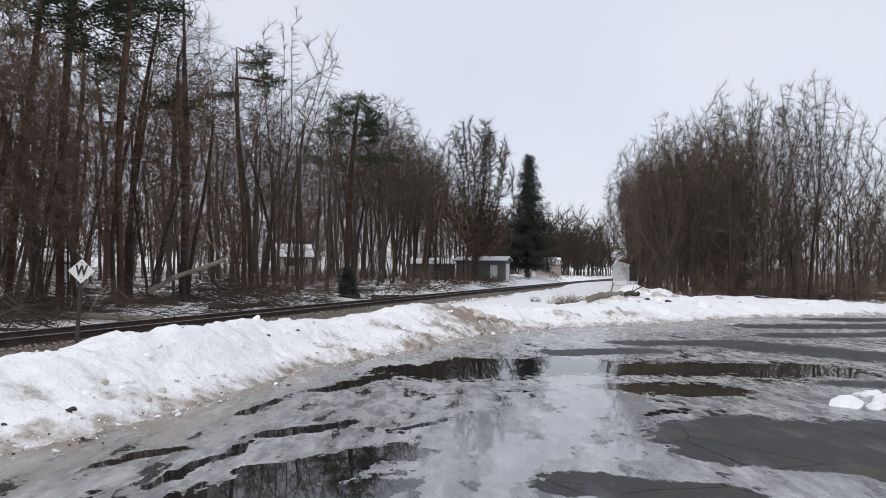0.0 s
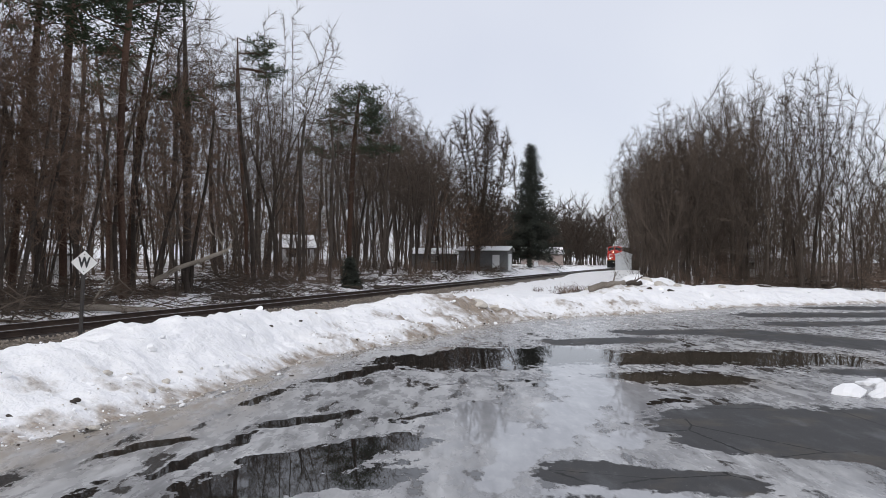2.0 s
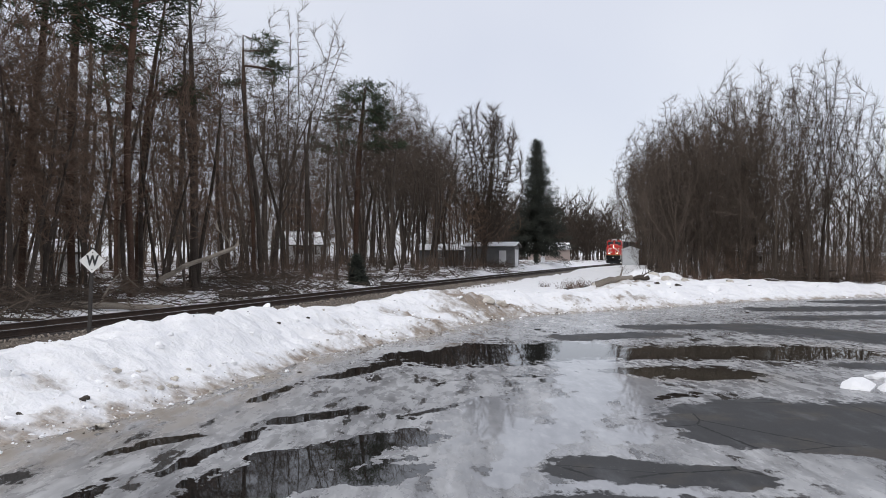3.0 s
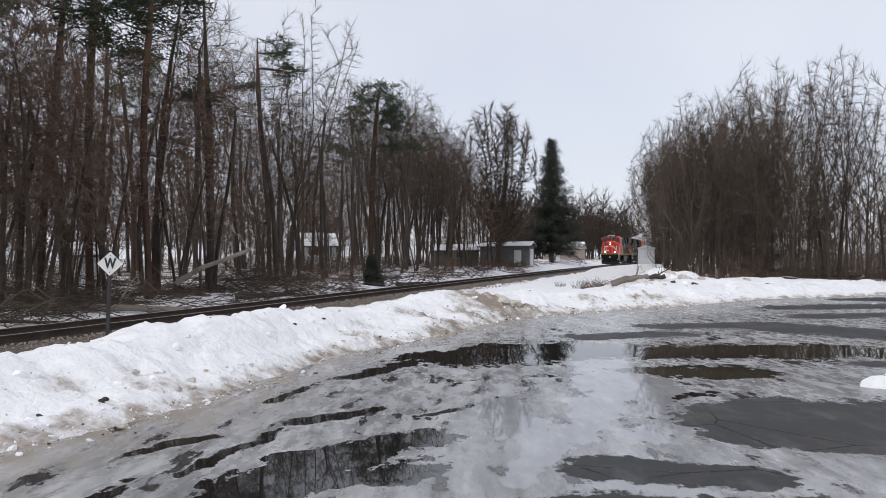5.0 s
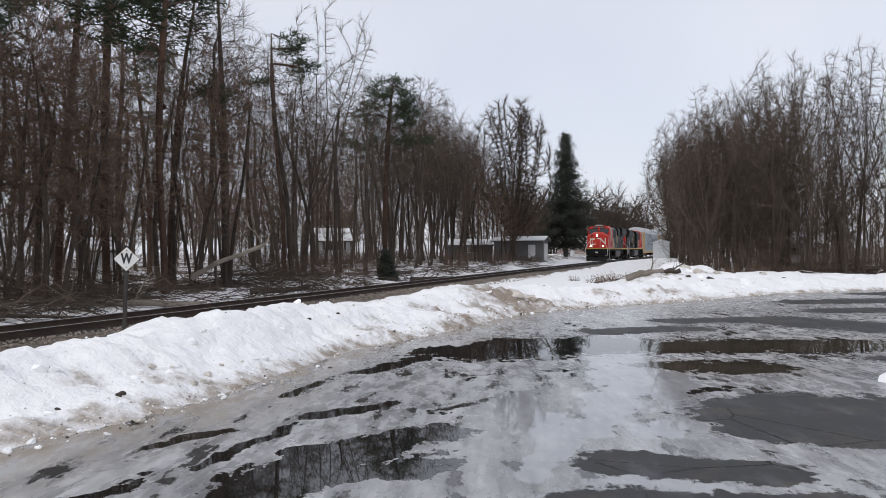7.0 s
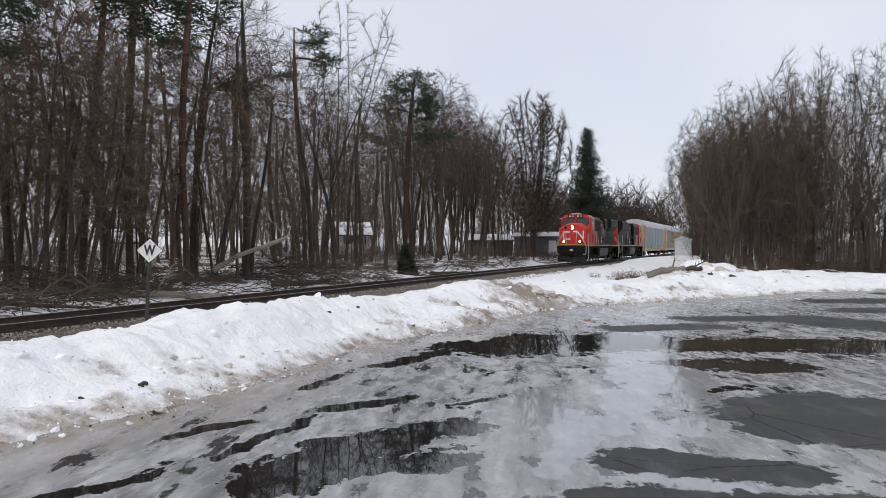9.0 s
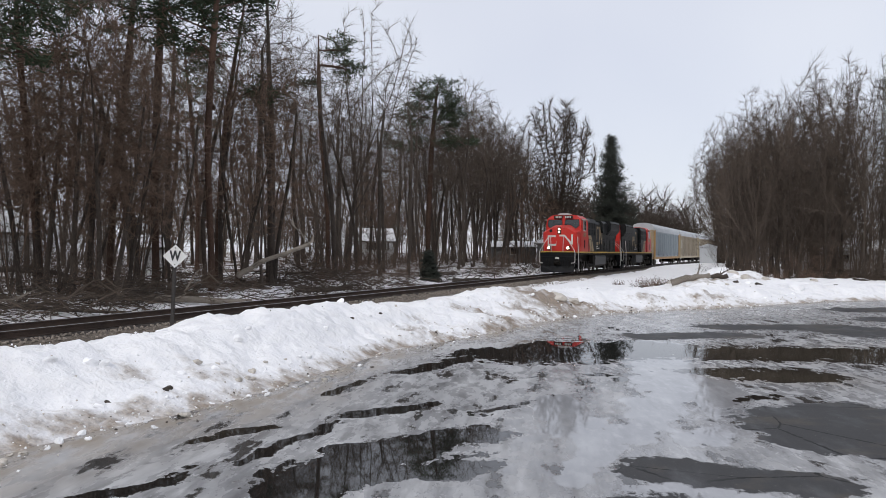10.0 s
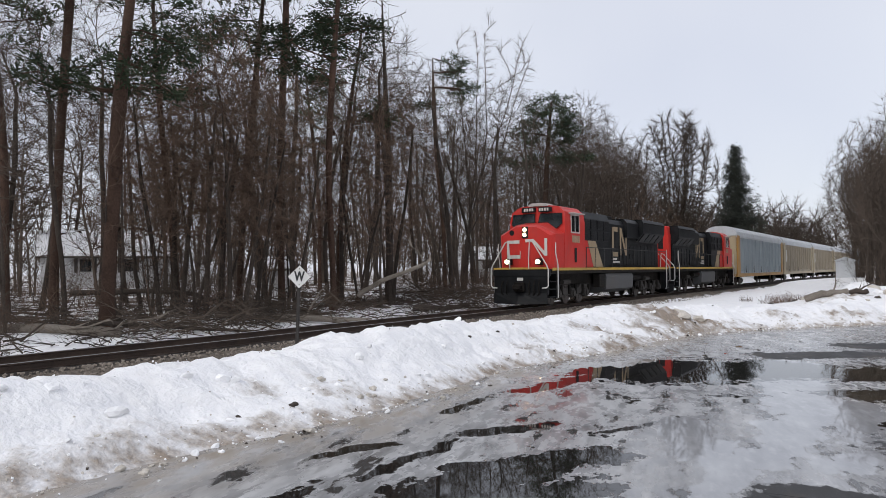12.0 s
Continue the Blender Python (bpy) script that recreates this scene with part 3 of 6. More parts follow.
def grow(seed, stems, targets, step, kill, lift=0.08, wob=0.12, hub=None):
    """Branches that grow from the stems towards free space in the crown. Returns points and parents."""
    r = np.random.RandomState(seed)
    P, par = [], []
    for stem in stems:
        for i, p in enumerate(stem):
            par.append(-1 if not P else (0 if i == 0 else len(P) - 1))
            P.append(tuple(p))
    P = np.array(P)
    stem_end = len(P)
    d = np.linalg.norm(targets[:, None] - P[None], axis=2)
    near, dist = d.argmin(1), d.min(1)
    alive = dist > kill
    way = np.array([P[i] - P[p] if p >= 0 else (0, 0, 1) for i, p in enumerate(par)], float)
    way /= np.linalg.norm(way, axis=1)[:, None] + 1e-6
    for _ in range(90):
        if not alive.any() or len(P) > 2600:
            break
        pull = targets[alive] - P[near[alive]]
        pull /= np.linalg.norm(pull, axis=1)[:, None] + 1e-6
        acc = np.zeros((len(P), 3))
        np.add.at(acc, near[alive], pull)
        ids = np.unique(near[alive])
        w = acc[ids] / (np.linalg.norm(acc[ids], axis=1)[:, None] + 1e-6) + r.normal(0, wob, (len(ids), 3)) + 0.9 * way[ids] * (ids >= stem_end)[:, None]
        w[:, 2] += lift
        w /= np.linalg.norm(w, axis=1)[:, None] + 1e-6
        q = P[ids] + step * w
        out = way[ids] if hub is None else P[ids] - (0, 0, hub)
        out = out / (np.linalg.norm(out, axis=1)[:, None] + 1e-6)
        ok = (np.linalg.norm(q[:, None] - P[None], axis=2).min(1) > 0.45 * step) & (((w * out).sum(1) > 0.55) | (ids < stem_end))
        if not ok.any():
            break
        q, ids = q[ok], ids[ok]
        way = np.concatenate([way, w[ok]])
        base = len(P)
        P = np.concatenate([P, q])
        par += list(ids)
        d = np.linalg.norm(targets[:, None] - q[None], axis=2)
        k, m = d.argmin(1), d.min(1)
        near, dist = np.where(m < dist, k + base, near), np.minimum(m, dist)
        alive &= dist > kill
    return P, par


def clothe(rng, P, par, r0, tip, thick=0.03, twigs=3, twig_len=0.7, twig_r=0.009, spread=0.6, power=0.85, lift=0.1):
    """Tubes round grown branches: thick ones as one trunk mesh, thin ones and their twigs as the crown. Also the ends."""
    n = len(P)
    kids = [[] for _ in range(n)]
    for i, p in enumerate(par):
        if p >= 0:
            kids[p].append(i)
    load = [0] * n
    for i in range(n - 1, -1, -1):
        load[i] = max(1, load[i])
        if par[i] >= 0:
            load[par[i]] += load[i]
    V = [Vector(p) for p in P]
    top = load[0]
    rad = [tip + (r0 - tip) * (load[i] / top) ** power for i in range(n)]
    for i in range(n):
        rad[i] *= 1 + 0.35 * math.exp(-max(0.0, V[i].z) / 0.35)
    trunk, crown = Wood(rng), Wood(rng)
    ends = [(V[i], (V[i] - V[par[i]]).normalized()) for i in range(n) if par[i] >= 0 and load[i] <= 2]
    stack = [(None, 0, None)]
    while stack:
        p, i, join = stack.pop()
        chain = [] if p is None else [p]
        thin = rad[i] < thick
        rest = []
        while True:
            chain.append(i)
            k = sorted(kids[i], key=lambda c: -load[c])
            if not k:
                break
            rest += [(i, c, len(chain) - 1) for c in k[1:]]
            if not thin and rad[k[0]] < thick:
                rest.append((i, k[0], len(chain) - 1))
                break
            i = k[0]
        if len(chain) < 2:
            chain = chain * 2
        pts, rr = [V[c] for c in chain], [rad[c] for c in chain]
        if p is not None:
            rr[0] = min(rr[0], rr[1] * 1.15)
        if pts[0] == pts[-1]:
            pts = [pts[0], pts[0] + Vector((0, 0, 0.05))]
        if not kids[chain[-1]]:
            pts.append(pts[-1] + (pts[-1] - pts[-2]) * 0.7)
            rr.append(0)
        mesh = crown if thin else trunk
        rings = mesh.tube(pts, rr, 3 if thin else 8 if rr[0] > 0.09 else 5, join)
        for a, c, at in rest:
            small = rad[c] < thick
            stack.append((a, c, None if small != thin else rings[min(at, len(rings) - 1)][0]))
    # twigs along the thin branches
    for i in range(n):
        if par[i] < 0 or rad[i] > max(thick * 0.8, 3.2 * twig_r) or not twigs:
            continue
        ax = (V[i] - V[par[i]]).normalized()
        for e in range(twigs):
            q = V[par[i]].lerp(V[i], rng.random())
            d = sideways(rng, ax, rng.uniform(0.3, 1.0) * spread * 1.5, rng.random() * 6.28)
            d.z += lift
            ln = twig_len * rng.uniform(0.45, 1.15)
            crown.tube([q, q + d * ln], [twig_r, 0], 3)
    return trunk, crown, ends


def near_vertex(verts, p):
    return min(range(len(verts)), key=lambda i: (verts[i][0] - p.x) ** 2 + (verts[i][1] - p.y) ** 2 + (verts[i][2] - p.z) ** 2)


def leader(rng, height, lean=(0.0, 0.0), n=14, wob=0.03, base=(0.0, 0.0)):
    """The points of a stem that leans a little and wavers."""
    d, p, out = Vector((lean[0], lean[1], 1)).normalized(), Vector((base[0], base[1], -0.15)), []
    for i in range(n + 1):
        out.append(p.copy())
        d = (d + Vector((rng.gauss(0, wob), rng.gauss(0, wob), 0.02))).normalized()
        p = p + d * (height / n)
    return out


def bare_tree(name, seed, height, r0, blobs, count=420, step=0.5, kill=0.7, trunk_to=0.8, stems=1, lean=(0, 0), twigs=3, twig_len=0.7, twig_r=0.009, tip=0.010,
              bark=None, twig_mat=None, lift=0.10, wob=0.14, spread=0.6, thick=0.03, crown_label="", stem_wob=0.035, hub=None, fan=None):
    """A leafless tree: trunk and limbs in one mesh, fine branches and twigs in another. Blobs in parts of the height."""
    rng = random.Random(seed)
    lines = [leader(rng, height * trunk_to * (1 if s == 0 else rng.uniform(0.7, 1.0)), (lean[0] + (rng.gauss(0, 0.16) if stems > 1 else 0), lean[1] + (rng.gauss(0, 0.16) if stems > 1 else 0)), max(4, int(height * trunk_to / 0.9)), stem_wob) for s in range(stems)]
    if fan:
        # main limbs spreading from the upper trunk out to the crown's edge
        limbs, narrow, broad, low = fan
        cx, cy, cz, rx, ry, rz = (v * height for v in blobs[0])
        for k in range(limbs):
            p = at_fraction(lines[0], low + (0.98 - low) * (k + 0.5) / limbs)[0]
            tilt, a = narrow + (broad - narrow) * (1 - (k + rng.random()) / limbs) ** 0.8, k * 2.4 + rng.uniform(-0.3, 0.3)
            d = Vector((math.sin(tilt) * math.cos(a), math.sin(tilt) * math.sin(a), math.cos(tilt)))
            limb = [p]
            for _ in range(40):
                d = (d + Vector((rng.gauss(0, 0.05), rng.gauss(0, 0.05), rng.gauss(0.02, 0.04)))).normalized()
                q = limb[-1] + d * 0.55
                if q.z > cz and ((q.x - cx) / rx) ** 2 + ((q.y - cy) / ry) ** 2 + ((q.z - cz) / rz) ** 2 > 0.9 or math.hypot(q.x - cx, q.y - cy) > 0.95 * rx:
                    break
                limb.append(q)
            if len(limb) > 2:
                lines.append(limb)
    T = crown_points(seed, count, [tuple(v * height for v in b) for b in blobs])
    P, par = grow(seed, lines, T[T[:, 2] > 0.8], step, kill, lift, wob, hub * height if hub else None)
    trunk, crown, _ = clothe(rng, P, par, r0, tip, thick, twigs, twig_len, twig_r, spread)
    root = empty(name)
    part("trunk", trunk.v, trunk.f, bark or BARK, root, smooth=True)
    part("crown", crown.v, crown.f, twig_mat or TWIG, root, crown_label)
    root["tall"] = height
    return root


def needle_tuft(rng, out, p, size, n, flat=0.6, droop=0.0, blade=1.0):
    """Many narrow blades round a point."""
    for _ in range(n):
        c = p + Vector((rng.gauss(0, size), rng.gauss(0, size), rng.gauss(0, size * flat)))
        d = Vector((rng.gauss(0, 1), rng.gauss(0, 1), rng.gauss(0.15 - droop, 0.5))).normalized()
        s = d.orthogonal().normalized() * rng.uniform(0.022, 0.05) * blade
        ln = rng.uniform(0.14, 0.30) * blade
        o = len(out[0])
        out[0].extend([tuple(c - s), tuple(c + s), tuple(c + d * ln + s * 0.3), tuple(c + d * ln * 1.08 - s * 0.3)])
        out[1].append((o, o + 1, o + 2, o + 3))


def pine(name, seed, height, r0, blobs, count=150, tuft_n=40, tuft=0.26, blade=1.0, lean=(0, 0), mat=None, stubs=16, kill=0.55, bark=None):
    """A pine: a bare trunk with dead stubs, and needle clumps at the ends of crooked boughs."""
    rng = random.Random(seed)
    line = leader(rng, height * 0.97, lean, 16, 0.02)
    T = crown_points(seed, count, [tuple(v * height for v in b) for b in blobs], 0.4)
    P, par = grow(seed, [line], T, 0.5, kill, 0.02, 0.16)
    trunk, crown, ends = clothe(rng, P, par, r0, 0.012, 0.0, 0, power=0.72)
    for b in range(stubs):
        p, ax = at_fraction(line, rng.uniform(0.12, 0.62))
        ln = rng.uniform(0.4, 2.0)
        bp = trunk.curve(p, sideways(rng, ax, rng.uniform(1.1, 1.6), rng.random() * 6.3), ln, 4, 0.14, 0.02)
        own = trunk.tube(bp, [0.028, 0.022, 0.017, 0.012, 0], 4, near_vertex(trunk.v, p))
        for c in range(4):
            q, ax2 = at_fraction(bp, 0.3 + 0.65 * c / 4)
            trunk.tube(trunk.curve(q, sideways(rng, ax2, 0.8, rng.random() * 6), ln * 0.35, 2, 0.15), [0.010, 0.007, 0], 3, own[min(len(own) - 1, 1 + c)][0])
    leaf = ([], [])
    for p, d in ends:
        needle_tuft(rng, leaf, p + d * 0.15, tuft * rng.uniform(0.7, 1.25), tuft_n, 0.6, 0.0, blade)
    root = empty(name)
    part("trunk", trunk.v, trunk.f, bark or BARK_RED, root, "reddish flaking bark with dead stubs", smooth=True)
    part("crown", leaf[0], leaf[1], mat or NEEDLE, root, "broken clumps of dark green needles")
    root["tall"] = height
    return root


def spruce(name, seed, height, width, boughs=210, mat=None, tuft_n=22, tuft=0.17, blade=1.0, low=0.06):
    """A ragged cone of drooping needle boughs at uneven heights, longer to one side."""
    rng = random.Random(seed)
    trunk, leaf = Wood(rng), ([], [])
    pts = trunk.curve(Vector((0, 0, -0.15)), Vector((0, 0, 1)), height, 8, 0.01)
    trunk.tube(pts, [height * 0.016 * (1.15 - i / 8) for i in range(9)], 7)
    for b in range(boughs):
        t = low + (0.985 - low) * (b + rng.random()) / boughs
        p, ax = at_fraction(pts, min(t, 0.99))
        a = b * 2.39996 + rng.uniform(-0.4, 0.4)
        ln = width * 0.5 * (1.03 - t) ** 0.88 * rng.uniform(0.5, 1.12) * (1 + 0.16 * math.cos(a) * (1 - t)) + 0.15
        bp = trunk.curve(p, Vector((math.cos(a), math.sin(a), 0.30 - 0.55 * (1 - t))), ln, 3, 0.10, 0.04)
        trunk.tube(bp, [0.02 + 0.01 * (1 - t), 0.015, 0.01, 0], 3)
        k = max(2, int(ln / (1.15 * tuft)))
        for c in range(k):
            q, _ = at_fraction(bp, min(0.99, 0.12 + 0.88 * (c + rng.random()) / k))
            needle_tuft(rng, leaf, q - Vector((0, 0, tuft * 0.5)), tuft * rng.uniform(0.6, 1.1), tuft_n, 0.9, 0.5, blade)
    root = empty(name)
    part("trunk", trunk.v, trunk.f, BARK, root, smooth=True)
    part("crown", leaf[0], leaf[1], mat or NEEDLE_DARK, root, "dense drooping dark needles")
    root["tall"] = height
    return root


def thicket(name, seed, height, width, stems=46, mat=None, twigs=6):
    """A bush of thin leafless stems."""
    rng = random.Random(seed)
    wood = Wood(rng)
    for s in range(stems):
        a, rr = rng.uniform(0, 6.3), width * 0.5 * math.sqrt(rng.random())
        base = Vector((math.cos(a) * rr, math.sin(a) * rr, -0.08))
        ln = height * rng.uniform(0.45, 1.0)
        pts = wood.curve(base, Vector((rng.gauss(0, 0.42), rng.gauss(0, 0.42), 1)), ln, 4, 0.20, 0.0)
        r = rng.uniform(0.008, 0.018)
        wood.tube(pts, [r * (1 - 0.75 * i / 4) for i in range(5)], 3)
        for c in range(twigs):
            q, ax = at_fraction(pts, 0.2 + 0.78 * (c + rng.random()) / twigs)
            l2 = ln * rng.uniform(0.15, 0.36)
            cp = wood.curve(q, sideways(rng, ax, rng.uniform(0.45, 1.15), c * 2.4 + rng.random() * 2), l2, 2, 0.2, 0.02)
            wood.tube(cp, [max(0.006, r * 0.5), max(0.005, r * 0.4), 0], 3)
            for e in range(2):
                q3, ax3 = at_fraction(cp, 0.25 + 0.7 * (e + rng.random()) / 2)
                wood.tube(wood.curve(q3, sideways(rng, ax3, 0.7, rng.random() * 6), l2 * 0.55, 1, 0.1), [0.006, 0], 3)
    root = empty(name)
    part("stem_tangle", wood.v, wood.f, mat or TWIG_RED, root)
    root["tall"] = height
    return root


def plant(kinds, x, y, rng, scale=1.0, used={}, turn=None, tilt=0.0, z=None, tall=None):
    """Sets a copy of one of some trees upon the ground; tall: its height in metres, in place of a scale."""
    ob = kinds[rng.randrange(len(kinds))] if isinstance(kinds, list) else kinds
    z = float(ground_height(x, y)) if z is None else z
    m = pose(x, y, z - 0.03, rng.uniform(-tilt, tilt), rng.uniform(-tilt, tilt), rng.uniform(0, 360) if turn is None else turn)
    s = scale if tall is None else tall / ob["tall"]
    if ob.name not in used:
        used[ob.name] = True
        ob.matrix_basis = m @ Matrix.Diagonal((s, s, s, 1))
        return ob
    c = copy_thing(ob, m)
    c.scale = (s, s, s)
    return c


def polar(px_angle, dist):
    """Plan point at degrees right of straight ahead and metres away."""
    return dist * math.sin(radians(px_angle)), dist * math.cos(radians(px_angle))


# how high the woods stand against the sky: degrees to the side, degrees up
SKYLINE = ((-60, 22), (-40, 21), (-17, 20), (-15, 17), (-13, 15), (-8, 12.8), (-4, 12.0), (-1.8, 10.5), (0, 7.0), (3, 5.0), (9, 4.2), (10.6, 5.6), (12.8, 8.4), (15.9, 10.8), (18.6, 12.3), (21.2, 13.4), (23.6, 14.7), (25.7, 13.0), (27.3, 12.0), (29.5, 13.3), (45, 13.5))


def skyline_height(ang, dist):
    for (a0, e0), (a1, e1) in zip(SKYLINE, SKYLINE[1:]):
        if ang <= a1:
            return EYE + dist * math.tan(radians(e0 + (e1 - e0) * (ang - a0) / (a1 - a0)))
    return EYE + dist * math.tan(radians(SKYLINE[-1][1]))


trng = random.Random(11)
FOREST = [tagged(bare_tree("forest_tree", 100 + i, (15, 17, 13.5, 18, 14, 16)[i], (0.11, 0.14, 0.09, 0.155, 0.095, 0.125)[i],
                           [(0.02, 0, 0.68, (0.20, 0.16, 0.24, 0.17, 0.22, 0.19)[i], (0.17, 0.20, 0.19, 0.15, 0.24, 0.17)[i], (0.33, 0.30, 0.33, 0.32, 0.34, 0.36)[i])], 480, 0.5, 0.6,
                           (0.72, 0.85, 0.5, 0.8, 0.45, 0.66)[i], (1, 1, 2, 1, 1, 1)[i], (0.05 * (i - 2), 0.03), 3, 1.0, 0.0095, 0.008, spread=0.65, wob=0.10),
                 "tall leafless deciduous tree in the winter woods", "tree", "trees of the woods") for i in range(6)]
POLES = [tagged(bare_tree("sapling", 130 + i, (9, 11, 8, 12)[i], (0.07, 0.09, 0.06, 0.10)[i], [(0, 0, 0.58, (0.20, 0.19, 0.24, 0.20)[i], (0.22, 0.18, 0.22, 0.21)[i], 0.42)], 420, 0.42, 0.5,
                          (0.7, 0.8, 0.5, 0.7)[i], (2, 1, 3, 2)[i], (0.04, -0.03), 5, 0.62, 0.0085, 0.009, twig_mat=(TWIG, TWIG_RED, TWIG_RED, TWIG_RED)[i], spread=0.7),
                "thin leafless young tree among brush", "tree", "young trees of the woods") for i in range(4)]
PINES = [tagged(pine("pine", 200 + i, (19, 21, 18)[i], (0.16, 0.18, 0.14)[i], ([(0.04, 0, 0.90, 0.13, 0.12, 0.08), (-0.08, 0.03, 0.76, 0.12, 0.11, 0.05), (0.08, -0.04, 0.66, 0.10, 0.10, 0.05)], [(0, 0.03, 0.90, 0.12, 0.12, 0.09), (0.09, 0, 0.78, 0.10, 0.11, 0.05), (-0.08, -0.05, 0.70, 0.10, 0.09, 0.04)],
                                                                                  [(0, 0, 0.87, 0.11, 0.11, 0.12), (0.07, 0.06, 0.70, 0.10, 0.10, 0.05), (-0.10, 0, 0.60, 0.10, 0.10, 0.04)])[i], 190, 30, 0.27, 1.1),
                "tall pine with bare reddish trunk and dark green crown", "tree", "pines of the woods") for i in range(3)]
BRUSH = [tagged(thicket("brush", 300 + i, (3.4, 4.4, 2.6, 5.0)[i], (3.2, 3.6, 3.2, 3.4)[i], (22, 24, 24, 22)[i], (TWIG_RED, TWIG, TWIG_RED, TWIG)[i]), "tangle of leafless reddish-brown brush in the woods", "bush", "brush of the woods") for i in range(4)]
GROVE = [tagged(bare_tree("grove_tree", 400 + i, (15, 17, 13, 16, 14)[i], (0.11, 0.14, 0.09, 0.12, 0.10)[i], [((0, 0, 0.60, 0.24, 0.25, 0.40), (0.02, 0, 0.64, 0.24, 0.22, 0.36), (0, 0.02, 0.54, 0.30, 0.28, 0.44), (0, 0, 0.62, 0.23, 0.26, 0.38), (0, 0, 0.50, 0.30, 0.30, 0.46))[i]], 560, 0.5, 0.6,
                          (0.55, 0.6, 0.4, 0.5, 0.35)[i], (2, 1, 3, 2, 4)[i], (0, 0), 5, 1.0, 0.0105, 0.007, spread=0.55, hub=0.12, wob=0.07, fan=(7, 0.1, 0.75, 0.3)),
                "slender leafless tree with upright branches behind the lot", "tree", "trees of the grove") for i in range(5)]

# woods beyond the railway, denser and finer behind
spots = []
for _ in range(9000):
    a, lat = trng.uniform(2, 118), 7.5 + 40 * trng.random() ** 1.15
    q = on_track(a, lat)
    ang = math.degrees(math.atan2(q.x, q.y))
    if not (-52 < ang < 1.5 + 0.02 * a) or (ang < -13 and trng.random() < 0.45) or any((q - s).length < 1.8 + 0.045 * lat for s in spots):
        continue
    spots.append(q)
    if len(spots) >= 165:
        break
for q in spots:
    ang, dist = math.degrees(math.atan2(q.x, q.y)), q.length
    top = min(22.0, skyline_height(ang, dist))
    r = trng.random()
    if r < 0.34:
        plant(POLES, q.x, q.y, trng, tilt=5, tall=min(top, trng.uniform(7, 12.5)))
    elif r < 0.37 and ang < -16:
        plant(PINES, q.x, q.y, trng, trng.uniform(0.75, 1.0), tilt=3)
    else:
        plant(FOREST, q.x, q.y, trng, tilt=5, tall=top * trng.uniform(0.72, 1.0))
for _ in range(160):
    a, lat = trng.uniform(0, 125), 6.4 + 22 * trng.random() ** 1.4
    q = on_track(a, lat)
    if math.degrees(math.atan2(q.x, q.y)) > 2.5:
        continue
    plant(BRUSH, q.x, q.y, trng, trng.uniform(0.5, 1.0) * (1.25 if a < 55 and lat > 9.5 else 0.9), tilt=6)

# the row of woods that narrows towards the far crossing
for i in range(34):
    ang = -7 + 10.5 * (i + trng.random()) / 34
    dist = trng.uniform(84, 135)
    x, y = polar(ang, dist)
    if lat_of(x, y)[0] > 9 and not (0.5 < ang < 4.5 and dist < 112):
        plant(FOREST, x, y, trng, tilt=4, tall=min(20.0, skyline_height(ang, dist)) * trng.uniform(0.8, 1.0))

# the grove behind the lot
for _ in range(84):
    for _try in range(40):
        ang, dist = trng.uniform(13.4, 38), trng.uniform(58, 112)
        if dist > 66 + 8 * (36 - ang) / 10 - (8 if ang > 20 else -14 if ang > 14 else -30):
            continue
        break
    if ang < 13.9:
        dist = 98 + 14 * trng.random()
    x, y = polar(ang, dist)
    plant(GROVE, x, y, trng, tilt=4, tall=skyline_height(ang, dist) * trng.uniform(0.70, 1.0))
for _ in range(56):
    ang = 13.6 + 21.4 * trng.random() ** 0.8
    x, y = polar(ang, trng.choice((trng.uniform(57, 62), trng.uniform(60, 80))) + (16 if ang < 15.5 else 0) if ang > 13.9 else trng.uniform(98, 115))
    plant(BRUSH, x, y, trng, trng.uniform(0.6, 1.2), tilt=6)

# single trees that stand out
x, y = polar(2.25, 100)
plant(tagged(bare_tree("broad_tree", 500, 21.0, 0.42, [(0, 0, 0.60, 0.262, 0.262, 0.40)], 3400, 0.55, 0.5, 0.22, twigs=12, twig_len=1.3, twig_r=0.017, tip=0.010, lift=0.03, wob=0.06, spread=0.42, thick=0.05, hub=0.10, fan=(26, 0.05, 0.95, 0.55)), "large leafless tree with a broad rounded crown", "tree"), x, y, trng, turn=40)
x, y = polar(6.15, 132)
plant(tagged(spruce("spruce", 501, 20.8, 12.6, 330, None, 16, 0.36, 1.5, 0.10), "tall dark spruce beside the railway", "tree"), x, y, trng, turn=0)
x, y = polar(-7.0, 70)
plant(tagged(pine("pine", 502, 17.2, 0.24, [(0.05, 0, 0.90, 0.11, 0.12, 0.10), (0.10, 0, 0.80, 0.12, 0.12, 0.07), (-0.07, 0, 0.80, 0.10, 0.10, 0.06), (-0.12, 0.03, 0.66, 0.12, 0.10, 0.04), (0.12, 0, 0.66, 0.11, 0.10, 0.035)], 330, 44, 0.30, 1.1, (0.03, 0)), "pine with a dense dark green crown", "tree"), x, y, trng, turn=0)
x, y = polar(-18.3, 47)
plant(tagged(bare_tree("dead_pine", 503, 21, 0.23, [(0, 0, 0.62, 0.11, 0.11, 0.36)], 300, 0.45, 0.6, 0.98, twigs=1, twig_len=0.5, lift=-0.05, wob=0.2, stem_wob=0.008), "dead pine with a straight grey trunk and bare side branches", "tree"), x, y, trng, turn=0)
x, y = polar(-14.2, 58)
